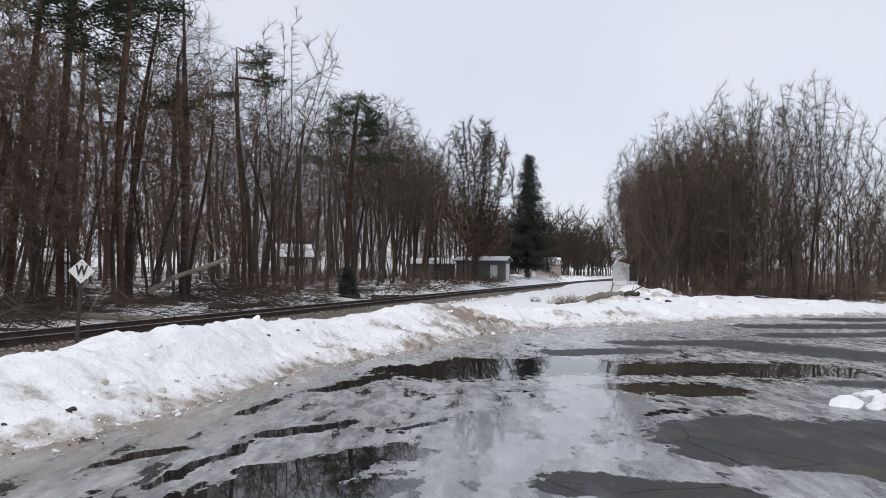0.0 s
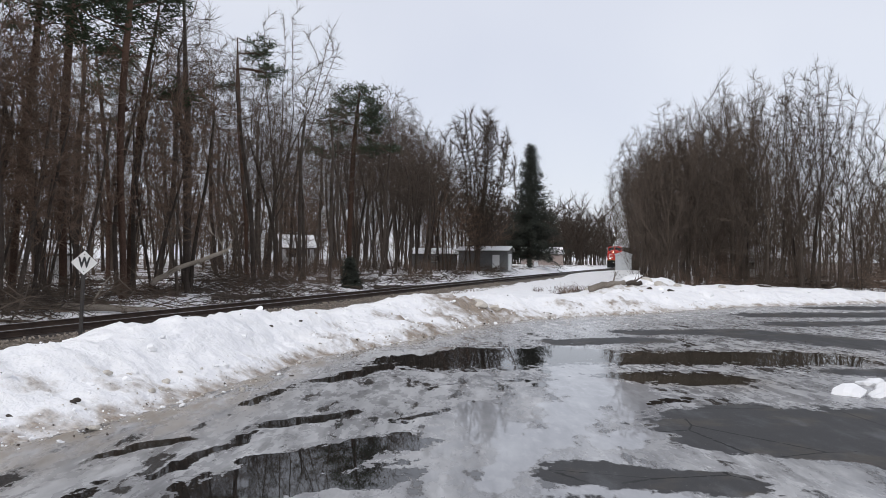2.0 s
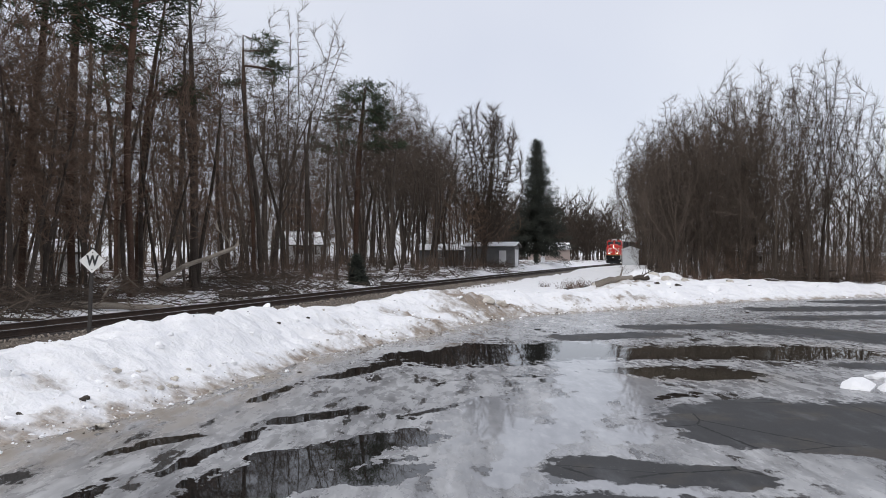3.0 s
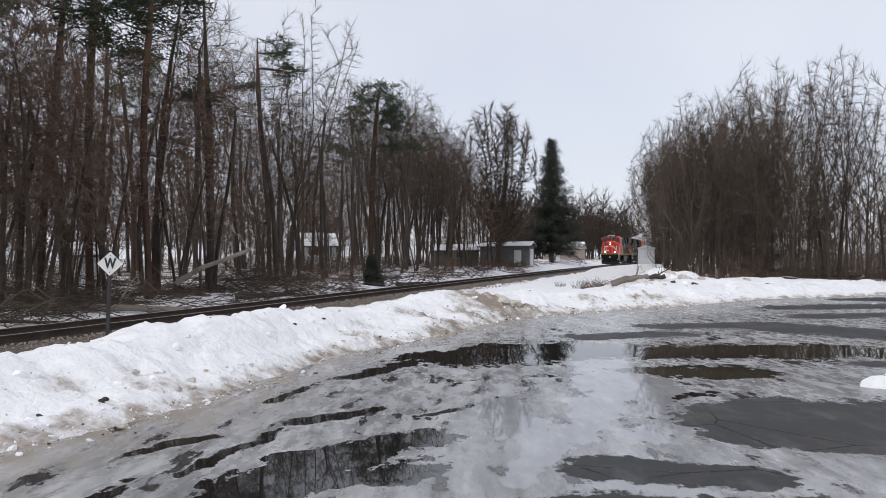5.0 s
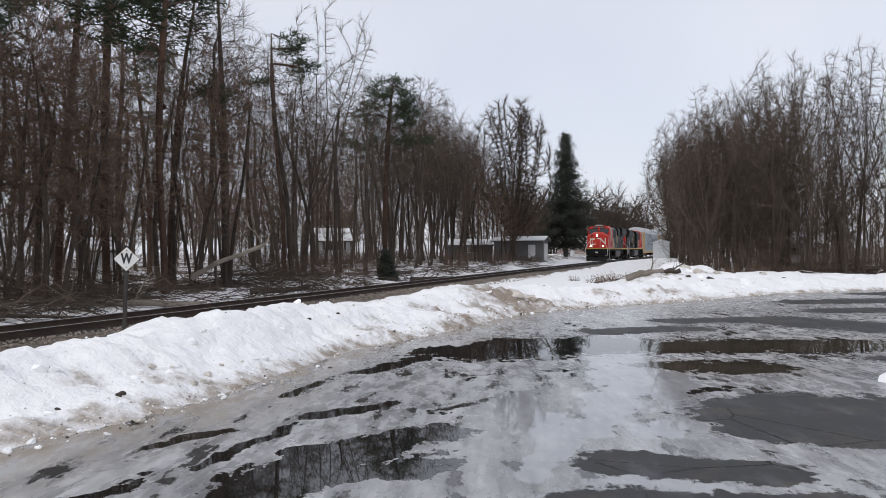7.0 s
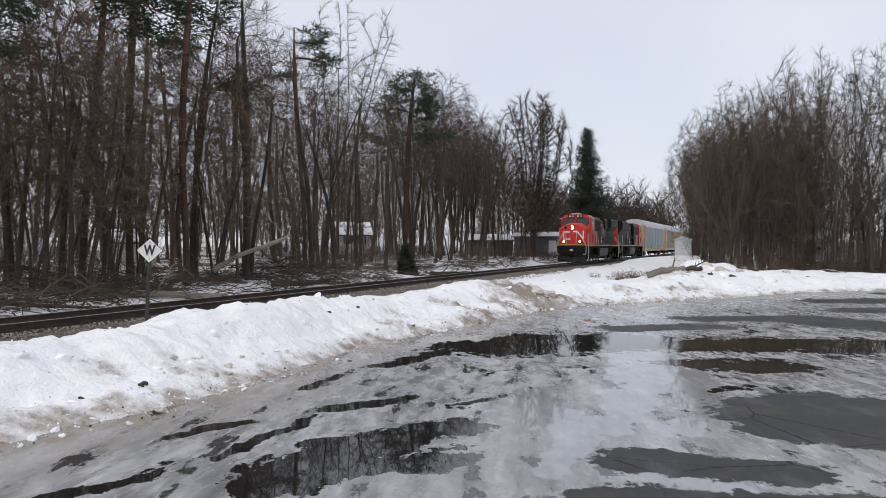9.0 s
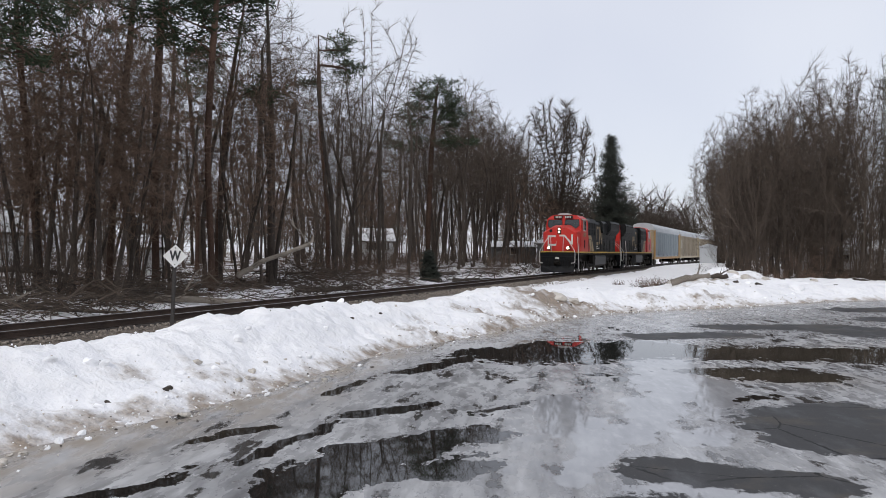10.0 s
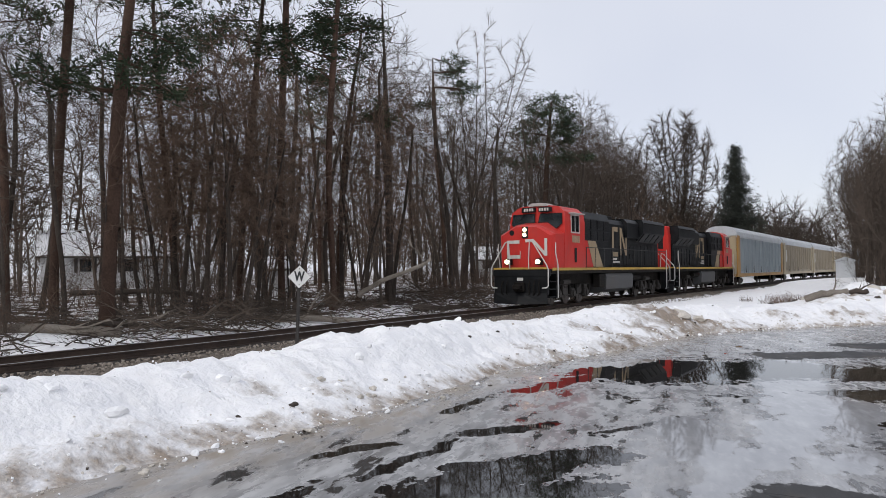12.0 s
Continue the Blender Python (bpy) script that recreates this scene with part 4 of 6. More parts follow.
plant(tagged(pine("pine", 504, 18.0, 0.15, [(0.02, 0, 0.93, 0.06, 0.07, 0.05), (0.07, 0, 0.84, 0.07, 0.07, 0.04), (-0.06, 0, 0.78, 0.06, 0.06, 0.03)], 230, 36, 0.26, 1.1), "slim pine with a small green top", "tree"), x, y, trng, turn=0)
x, y = polar(-12.9, 62)
plant(tagged(bare_tree("tall_tree", 505, 21.5, 0.20, [(0.12, 0, 0.74, 0.19, 0.15, 0.27), (0.0, 0, 0.52, 0.15, 0.12, 0.12)], 900, 0.55, 0.6, 0.40, lean=(0.05, 0), twigs=6, twig_len=1.0, twig_r=0.010, lift=0.04, wob=0.07, spread=0.45, hub=0.30, fan=(9, 0.1, 0.6, 0.5)), "tall leafless tree with forked upright limbs", "tree"), x, y, trng, turn=0)
x, y = polar(-6.9, 55.5)
plant(tagged(spruce("young_spruce", 506, 2.3, 1.7, 70, None, 16, 0.10, 1.0, 0.03), "small dark spruce at the edge of the woods", "tree"), x, y, trng, turn=0)
x, y = polar(-37.6, 30)
plant(tagged(pine("pine", 507, 17.5, 0.24, [(-0.02, 0, 0.50, 0.16, 0.15, 0.035), (0.08, 0.04, 0.56, 0.10, 0.10, 0.025), (0.02, 0, 0.88, 0.13, 0.12, 0.08), (-0.12, 0, 0.74, 0.10, 0.10, 0.03)], 300, 40, 0.24, 1.0, (0.06, 0)), "near pine with low layered boughs of dark needles", "tree"), x, y, trng, turn=0)
for i, (ang, dist, s) in enumerate(((-43.5, 33, 0.95), (-40.8, 34, 0.98), (-33.0, 40, 1.0), (-29.0, 44, 1.05), (-26, 42, 1.0), (-22.0, 46, 1.0))):
    x, y = polar(ang, dist)
    plant(PINES[i % 3], x, y, trng, s, tilt=3)

# red-brown young trees at the front of the woods
for i in range(24):
    x, y = polar(-36 + 18 * (i + trng.random()) / 24, trng.uniform(33, 43))
    if lat_of(x, y)[0] > 7:
        plant(POLES[1:], x, y, trng, tilt=6, tall=trng.uniform(9, 13.5))
for i in range(5):
    x, y = polar(-31 + 19 * (i + trng.random()) / 5, trng.uniform(36, 58))
    if lat_of(x, y)[0] > 7:
        plant(FOREST, x, y, trng, trng.uniform(1.05, 1.22), tilt=4)

# far woods closing the distance: countless trunks and twigs
far_rng = random.Random(77)


def far_woods(name, count, place, tall, label, fat=1.0):
    w = Wood(far_rng)
    for _ in range(count):
        x, y = place()
        lat = lat_of(x, y)[0]
        if -6 < lat < 9:
            continue
        h = tall * far_rng.uniform(0.55, 1.1)
        z = float(ground_height(x, y)) - 0.2
        pts = w.curve(Vector((x, y, z)), Vector((far_rng.gauss(0, 0.06), far_rng.gauss(0, 0.06), 1)), h, 4, 0.05)
        r = h * 0.010
        w.tube(pts, [r, r * 0.85, r * 0.6, r * 0.4, 0], 4)
        for b in range(13):
            q, ax = at_fraction(pts, 0.15 + 0.83 * (b + far_rng.random()) / 13)
            ln = h * far_rng.uniform(0.14, 0.30)
            bp = w.curve(q, sideways(far_rng, ax, far_rng.uniform(0.5, 1.1), b * 2.4 + far_rng.random()), ln, 2, 0.12, 0.05)
            w.tube(bp, [0.04 * fat, 0.028 * fat, 0], 3)
            for e in range(9):
                q2, ax2 = at_fraction(bp, 0.1 + 0.88 * (e + far_rng.random()) / 9)
                w.tube(w.curve(q2, sideways(far_rng, ax2, far_rng.uniform(0.4, 1.0), e * 2.4 + far_rng.random()), ln * far_rng.uniform(0.45, 0.8), 1, 0.05, 0.02), [0.020 * fat, 0], 3)
    return tagged(part(name, w.v, w.f, TWIG), label, "woods", kind="stuff")


def deep_left():
    q = on_track(far_rng.uniform(-5, 170), far_rng.uniform(26, 75))
    return q.x, q.y


def deep_right():
    return polar(far_rng.uniform(13.5, 42), far_rng.uniform(84, 125))


def horizon_belt():
    return polar(far_rng.uniform(2, 16), far_rng.uniform(190, 300))


far_woods("deep_woods", 300, deep_left, 13.5, "dense leafless woods deep beyond the railway", 1.5)
far_woods("deep_woods", 190, deep_right, 11.0, "dense leafless woods behind the grove", 1.5)
far_woods("far_belt", 420, horizon_belt, 15.0, "hazy belt of leafless trees at the end of the line", 3.0)


# ---------- the train ----------
def paint(name, col, rough=0.38, dirt=0.35, metal=0.0, dust=(0.10, 0.085, 0.07), spec=0.3):
    """Vehicle paint: faded, with runs and patches of road dust."""
    m, n, l, b = material(name)
    co = n.new("ShaderNodeTexCoord").outputs["Object"]
    fade, fine = noise_fac(n, l, 0.9, 5, co), noise_fac(n, l, 18, 5, co)
    stretch = n.new("ShaderNodeMapping")
    stretch.inputs["Scale"].default_value = (3.0, 3.0, 0.25)
    l.new(co, stretch.inputs["Vector"])
    run = noise_fac(n, l, 2.2, 5, stretch.outputs["Vector"])
    base = mixed(n, l, span(n, l, fade, 0.3, 0.75), col, tuple(min(1.0, c * 0.82 + 0.012) for c in col))
    grime = math_node(n, l, "MULTIPLY", math_node(n, l, "ADD", math_node(n, l, "MULTIPLY", span(n, l, noise_fac(n, l, 0.5, 6, co), 0.5, 0.7), 0.6), span(n, l, run, 0.48, 0.8)), dirt, clamp=True)
    l.new(mixed(n, l, grime, base, dust), b.inputs["Base Color"])
    l.new(math_node(n, l, "ADD", rough, math_node(n, l, "MULTIPLY", fine, 0.3)), b.inputs["Roughness"])
    b.inputs["Specular IOR Level"].default_value = spec
    b.inputs["Metallic"].default_value = metal
    bumped(n, l, b, fine, 0.06)
    return m


def glow(name, col, strength):
    m, n, l, b = material(name)
    b.inputs["Base Color"].default_value = (*col, 1)
    b.inputs["Emission Color"].default_value, b.inputs["Emission Strength"].default_value = (*col, 1), strength
    return m


RED = paint("locomotive_red", (0.56, 0.028, 0.020), 0.30, 0.22)
BLACK = paint("locomotive_black", (0.006, 0.0065, 0.0075), 0.32, 0.05, dust=(0.05, 0.043, 0.037), spec=0.12)
CREAM = paint("cream_stripe", (0.36, 0.27, 0.165), 0.45, 0.3)
WHITE_MARK = paint("white_marking", (0.62, 0.60, 0.55), 0.45, 0.25)
YELLOW = paint("yellow_sill", (0.52, 0.33, 0.06), 0.5, 0.5)
UNDER = grainy("running_gear", (0.006, 0.0055, 0.005), (0.028, 0.024, 0.021), 7, 0.75, 0.1, 0.3, spec=0.1)
TRUCK = grainy("truck_frame", (0.018, 0.016, 0.014), (0.075, 0.067, 0.06), 7, 0.75, 0.1, 0.3, spec=0.3)
TANK = paint("fuel_tank", (0.085, 0.085, 0.086), 0.5, 0.5)
RAILING = paint("white_handrail", (0.60, 0.58, 0.55), 0.5, 0.15)
RAIL_DARK = paint("dark_handrail", (0.045, 0.044, 0.043), 0.5, 0.2)
GLASS, gn, gl, gb = material("cab_glass")
gb.inputs["Base Color"].default_value, gb.inputs["Roughness"].default_value = (0.012, 0.016, 0.018, 1), 0.06
gb.inputs["Specular IOR Level"].default_value = 0.7
LAMP = glow("lit_lamp", (1.0, 0.80, 0.52), 9.0)
ROOF_CAB = paint("cab_roof", (0.50, 0.46, 0.43), 0.5, 0.4)
WHEEL = grainy("wheel_steel", (0.05, 0.04, 0.035), (0.13, 0.11, 0.10), 9, 0.5, 0.6, 0.2)
NUMBER = paint("number_board", (0.010, 0.010, 0.011), 0.4, 0.06, spec=0.15)


def mirrored(pts):
    return pts + [(-x, z) for x, z in reversed(pts)]


def wheelset(parent, y, r, half=0.72, name="wheelset"):
    s = Shape()
    s.rod([(-half - 0.22, 0, 0), (half + 0.22, 0, 0)], 0.085, 8)
    for sx in (-1, 1):
        s.rod([(sx * (half + 0.03), 0, 0), (sx * (half + 0.10), 0, 0)], r, 22)
        s.rod([(sx * (half - 0.01), 0, 0), (sx * (half + 0.03), 0, 0)], r + 0.025, 22)
        for k in range(5):
            a = 2 * math.pi * k / 5
            s.box(sx * (half + 0.095), -0.03, 0.16, sx * (half + 0.115), 0.03, r - 0.1, 0, pose(0, 0, 0, math.degrees(a)))
    o = s.link(name, WHEEL, parent)
    o.matrix_basis = pose(0, y, r)
    return o


def lamp_disc(parent, x, y, z, r, name, label):
    s = Shape().rod([(x, y - 0.05, z), (x, y - 0.02, z), (x, y + 0.16, z)], r, 14, r * 0.9)
    return s.link(name, LAMP, parent, label)


LOCO = 22.3


def locomotive(name, lit):
    """A six-axle road locomotive: y runs from the nose (minus) to the rear, z up from the rails."""
    root = empty(name)
    y0 = -LOCO / 2

    def Y(v):
        return y0 + v
    # frame, deck and pilot
    s = Shape().box(-1.50, Y(1.05), 1.50, 1.50, Y(21.2), 1.72, 0.02).box(-0.9, Y(1.0), 0.95, 0.9, Y(21.3), 1.5, 0.03)
    s.link("frame", UNDER, root)
    for sx in (-1, 1):
        Shape().box(sx * 1.502, Y(1.1), 1.66, sx * 1.535, Y(21.15), 1.79, 0.004).link("sill_stripe", YELLOW, root, "worn yellow stripe along the deck edge")
    for e, (ya, yb) in enumerate(((0.72, 1.06), (21.2, 21.55))):
        Shape().box(-1.46, Y(ya), 1.38, 1.46, Y(yb), 1.72, 0.04).link("anticlimber", BLACK, root)
        Shape().box(-1.42, Y(ya if e else ya - 0.012), 1.725, 1.42, Y(ya + 0.05 if not e else yb + 0.012), 1.81, 0.004).link("end_stripe", YELLOW, root, "yellow stripe over the coupler")
        out = -1 if e == 0 else 1
        yc = Y(ya if e == 0 else yb)
        s = Shape()
        s.box(-1.40, min(yc, yc - out * 0.25), 0.55, 1.40, max(yc, yc - out * 0.25), 1.40, 0.03)
        s.add([(-1.40, yc, 0.62), (1.40, yc, 0.62), (1.36, yc + out * 0.12, 0.14), (0.0, yc + out * 0.42, 0.12), (-1.36, yc + out * 0.12, 0.14), (0, yc + out * 0.10, 0.66),
               (-1.36, yc - out * 0.1, 0.14), (1.36, yc - out * 0.1, 0.14)], [(0, 5, 3, 4), (5, 1, 2, 3), (0, 4, 6), (1, 7, 2), (4, 3, 2, 7, 6)])
        s.link("snow_plow", BLACK, root, "black snow plow with dried dirt")
        Shape().box(-0.19, min(yc, yc + out * 0.55), 0.78, 0.19, max(yc, yc + out * 0.55), 1.02, 0.05).box(-0.28, min(yc, yc + out * 0.18), 0.68, 0.28, max(yc, yc + out * 0.18), 1.12, 0.04).link("coupler", UNDER, root)
        hose = Shape()
        for hx in (-0.9, -0.65, 0.5, 0.75, 1.0):
            hose.rod([(hx, yc, 1.2), (hx * 1.02, yc + out * 0.14, 1.0), (hx * 1.04, yc + out * 0.12, 0.62), (hx * 0.9, yc + out * 0.05, 0.5)], 0.028, 6)
        hose.link("air_hose", UNDER, root)
        Shape().box(-0.16, yc + out * 0.012, 1.20, 0.16, yc + out * 0.02, 1.34).link("number_plate", WHITE_MARK, root)
        for sx in (-1, 1):
            steps_ = Shape()
            ys = sorted((yc - out * 0.10, yc - out * 0.85))
            for k in range(4):
                steps_.box(sx * 1.10, ys[0], 0.42 + 0.36 * k, sx * 1.50, ys[1], 0.46 + 0.36 * k, 0.008)
            steps_.box(sx * 1.06, ys[0], 0.38, sx * 1.10, ys[1], 1.7)
            steps_.box(sx * 1.10, ys[1] if e == 0 else ys[0] - 0.02, 0.38, sx * 1.50, (ys[1] + 0.02) if e == 0 else ys[0], 1.66)
            steps_.link("steps", BLACK, root)
            # white grab rails bowed round the steps
            front = yc + out * 0.10
            Shape().rod([(sx * 0.55, front, 3.02 if e == 0 else 2.75), (sx * 0.72, front, 2.98 if e == 0 else 2.7), (sx * 1.42, front, 1.92), (sx * 1.50, front, 1.72), (sx * 1.50, front, 0.98), (sx * 1.42, front, 0.88), (sx * 1.18, front, 0.86)], 0.030, 7).link("grab_rail", RAILING, root, "white bent grab rail at the end steps")
            Shape().rod([(sx * 0.55, front, 3.02 if e == 0 else 2.75), (sx * 0.50, front, 2.2), (sx * 0.50, front, 1.74)], 0.026, 6).link("grab_rail", RAILING, root)
            back = yc - out * 0.95
            Shape().rod([(sx * 1.53, back + out * 0.2, 2.95), (sx * 1.53, back + out * 0.2, 2.45), (sx * 1.55, back, 1.95), (sx * 1.55, back, 0.40), (sx * 1.45, back, 0.36)], 0.028, 7).link("grab_rail", RAILING, root, "white bent grab rail at the end steps")
    # nose: broad, sloping down to both sides
    f0, f1 = Y(1.35), Y(2.75)
    prof_f = [(-1.26, 1.74), (1.26, 1.74), (1.30, 3.30), (0.55, 3.72), (-0.55, 3.72), (-1.30, 3.30)]
    prof_b = [(-1.46, 1.74), (1.46, 1.74), (1.48, 3.42), (0.62, 3.98), (-0.62, 3.98), (-1.48, 3.42)]
    prof_m = [(-1.40, 1.74), (1.40, 1.74), (1.44, 3.36), (0.58, 3.82), (-0.58, 3.82), (-1.44, 3.36)]
    vs = [(x, f0, z) for x, z in prof_f] + [(x, f0 + 0.22, z) for x, z in prof_m] + [(x, f1, z) for x, z in prof_b]
    fs = [tuple(range(5, -1, -1))] + [(k * 6 + i, k * 6 + (i + 1) % 6, k * 6 + 6 + (i + 1) % 6, k * 6 + 6 + i) for k in range(2) for i in range(6)] + [tuple(range(12, 18))]
    nose = Shape().add([(x, y, z) for x, y, z in vs], [tuple(reversed(f)) for f in fs]).link("nose", RED, root, "bright red sloping nose")
    Shape().box(-0.34, f0 - 0.03, 1.80, 0.28, f0 - 0.004, 3.12, 0.02).link("nose_door", RED, nose)
    Shape().rod([(-0.26, f0 - 0.05, 2.3), (-0.26, f0 - 0.05, 2.6)], 0.018, 6).link("door_handle", RAILING, nose)
    # pale angular strokes on the nose and the lamp box
    marks = [(-0.98, 2.95, -0.30, 3.10), (-0.98, 2.30, -0.86, 3.10), (-0.98, 2.24, -0.26, 2.40), (0.02, 3.0, 0.40, 3.14), (1.02, 2.35, 1.16, 3.16)]
    for i, (xa, za, xb, zb) in enumerate(marks):
        Shape().box(xa, f0 - 0.042, za, xb, f0 - 0.032, zb).link("mark_stroke", WHITE_MARK, nose, "pale painted stroke")
    Shape().add([(0.28, f0 - 0.036, 3.14), (0.46, f0 - 0.036, 3.14), (1.16, f0 - 0.036, 2.42), (1.02, f0 - 0.036, 2.35)], [(0, 1, 2, 3)]).add([(0.28, f0 - 0.03, 3.14), (0.46, f0 - 0.03, 3.14), (1.16, f0 - 0.03, 2.42), (1.02, f0 - 0.03, 2.35)], [(3, 2, 1, 0)]).link("mark_stroke", WHITE_MARK, nose, "pale painted stroke")
    Shape().rod([(-0.72, f0 - 0.012, 3.46), (-0.72, f0 + 0.03, 3.46)], 0.13, 16).link("emblem", NUMBER, nose, "round dark emblem")
    Shape().box(-0.16, f0 - 0.05, 3.18, 0.16, f0 + 0.1, 3.74, 0.03).link("headlight_box", NUMBER, nose)
    if lit:
        lamp_disc(root, 0, f0 - 0.06, 3.60, 0.085, "headlight", "lit round headlight")
        lamp_disc(root, 0, f0 - 0.06, 3.36, 0.085, "headlight", "lit round headlight")
        for sx in (-1, 1):
            lamp_disc(root, sx * 0.81, Y(0.98), 2.08, 0.105, "ditch_light", "lit low side lamp")
            Shape().box(sx * 0.81 - 0.15, Y(1.0), 1.93, sx * 0.81 + 0.15, Y(1.3), 2.23, 0.02).link("lamp_housing", BLACK, root)
    # cab
    c0, c1 = Y(2.75), Y(5.35)
    body = mirrored([(1.50, 1.74), (1.52, 4.05), (1.44, 4.50), (1.16, 4.70)])
    cab = Shape()
    k = len(body)
    ring0 = [(x * 0.985, c0 - 0.12 + max(0, z - 3.5) * 0.22, z) for x, z in body]
    ring1 = [(x, c0 + 0.35, z) for x, z in body]
    ring2 = [(x, c1, z) for x, z in body]
    cab.add(ring0 + ring1 + ring2, [tuple(range(k))] + [(r * k + (i + 1) % k, r * k + i, r * k + k + i, r * k + k + (i + 1) % k) for r in range(2) for i in range(k)] + [tuple(range(3 * k - 1, 2 * k - 1, -1))])
    cab_ob = cab.link("cab", RED, root, "red cab with wraparound windows")
    Shape().prism(mirrored([(1.20, 4.69), (1.02, 4.78), (0.5, 4.84)]), "y", c0 + 0.25, c1 + 0.1).link("cab_roof", RED, cab_ob, "dusty red cab roof")
    Shape().prism(mirrored([(0.52, 4.80), (0.46, 4.90), (0.3, 4.95)]), "y", c0 + 0.10, c0 + 1.0).link("roof_hatch", ROOF_CAB, cab_ob)

    def slope(z):
        return c0 - 0.12 + max(0, z - 3.5) * 0.22
    for sx in (-1, 1):
        pane = [(0.10, 3.99), (0.16, 4.42), (1.32, 4.40), (1.36, 3.92), (1.05, 3.66), (0.62, 3.99)]
        Shape().add([(sx * x, slope(z) - 0.035, z) for x, z in pane] + [(sx * x, slope(z) + 0.02, z) for x, z in pane],
                    [tuple(range(6)), tuple(range(11, 5, -1))] + [(i, (i + 1) % 6, 6 + (i + 1) % 6, 6 + i) for i in range(6)]).link("windshield", GLASS, cab_ob, "dark front window")
        rim = Shape()
        for (xa, za), (xb, zb) in zip(pane, pane[1:] + pane[:1]):
            rim.rod([(sx * xa, slope(za) - 0.03, za), (sx * xb, slope(zb) - 0.03, zb)], 0.020, 5)
        rim.link("window_frame", NUMBER, cab_ob, "dark rubber window surround")
        Shape().rod([(sx * 0.7, slope(4.4) - 0.05, 4.42), (sx * 0.95, slope(4.05) - 0.05, 4.08)], 0.012, 5).link("wiper", NUMBER, cab_ob)
        Shape().box(sx * 0.12, slope(4.6) - 0.22, 4.50, sx * 0.78, slope(4.6) - 0.02, 4.74, 0.02).link("number_board", NUMBER, cab_ob)
        for d in range(4):
            xa = sx * (0.20 + 0.14 * d)
            Shape().box(xa - 0.045, slope(4.6) - 0.232, 4.55, xa + 0.045, slope(4.6) - 0.222, 4.69).link("board_bar", WHITE_MARK, cab_ob)
        Shape().box(sx * 1.50, c0 + 0.75, 3.55, sx * 1.532, c0 + 1.75, 4.32, 0.02).link("side_window", GLASS, cab_ob)
        s = Shape()
        for ya in (c0 + 0.72, c0 + 1.22, c0 + 1.78):
            s.box(sx * 1.50, ya - 0.03, 3.50, sx * 1.545, ya + 0.03, 4.36)
        s.box(sx * 1.50, c0 + 0.69, 4.33, sx * 1.545, c0 + 1.81, 4.39).box(sx * 1.50, c0 + 0.69, 3.47, sx * 1.545, c0 + 1.81, 3.53)
        s.link("window_frame", ROOF_CAB, cab_ob, "pale side window frame")
        Shape().box(sx * 1.47, c0 + 0.5, 4.40, sx * 1.78, c0 + 2.0, 4.45, 0.01).link("sun_visor", ROOF_CAB, cab_ob, "pale awning over the side window")
        for d in range(4):
            Shape().box(sx * 1.515, c0 + 0.86 + 0.27 * d, 3.02, sx * 1.528, c0 + 1.04 + 0.27 * d, 3.36).link("number_bar", CREAM, cab_ob)
        Shape().box(sx * 1.515, c0 + 1.15, 2.05, sx * 1.54, c0 + 1.45, 2.75, 0.02).link("side_vent", NUMBER, cab_ob)
    # tall cabinet behind the cab with grilles
    h0, h1 = Y(5.35), Y(9.6)
    Shape().prism(mirrored([(1.36, 1.74), (1.36, 4.30), (1.20, 4.66)]), "y", h0, h1).link("equipment_cabinet", BLACK, root, "black cabinet behind the cab")
    for sx in (-1, 1):
        grid = Shape()
        for r in range(2):
            for c in range(4):
                ya, za = h0 + 0.25 + c * 0.98, 3.22 + r * 0.58
                grid.box(sx * 1.36, ya, za, sx * 1.40, ya + 0.86, za + 0.48, 0.01)
                for q in range(5):
                    grid.box(sx * 1.395, ya + 0.04, za + 0.05 + q * 0.085, sx * 1.42, ya + 0.82, za + 0.085 + q * 0.085)
        grid.link("intake_grille", NUMBER, root)
        # red panel and slanting pale stripe
        Shape().add([(sx * 1.366, h0, 1.80), (sx * 1.366, h0 + 1.6, 1.80), (sx * 1.366, h0 + 0.75, 3.18), (sx * 1.366, h0, 3.18),
                     (sx * 1.372, h0, 1.80), (sx * 1.372, h0 + 1.6, 1.80), (sx * 1.372, h0 + 0.75, 3.18), (sx * 1.372, h0, 3.18)], [(0, 1, 2, 3), (7, 6, 5, 4), (0, 4, 5, 1), (1, 5, 6, 2), (2, 6, 7, 3)]).link("red_panel", RED, root)
        Shape().add([(sx * x, h0 + y, z) for x in (1.368, 1.378) for y, z in ((1.62, 1.82), (3.15, 1.82), (1.95, 3.18), (0.78, 3.18))], [(0, 1, 2, 3), (7, 6, 5, 4), (0, 4, 5, 1), (1, 5, 6, 2), (2, 6, 7, 3), (3, 7, 4, 0)]).link("slant_stripe", CREAM, root, "broad slanting tan stripe")
    # narrow engine hood with doors
    e0, e1 = h1, Y(15.6)
    Shape().prism(mirrored([(1.02, 1.74), (1.02, 4.25), (0.86, 4.52), (0.4, 4.58)]), "y", e0, e1).link("engine_hood", BLACK, root, "long black engine hood")
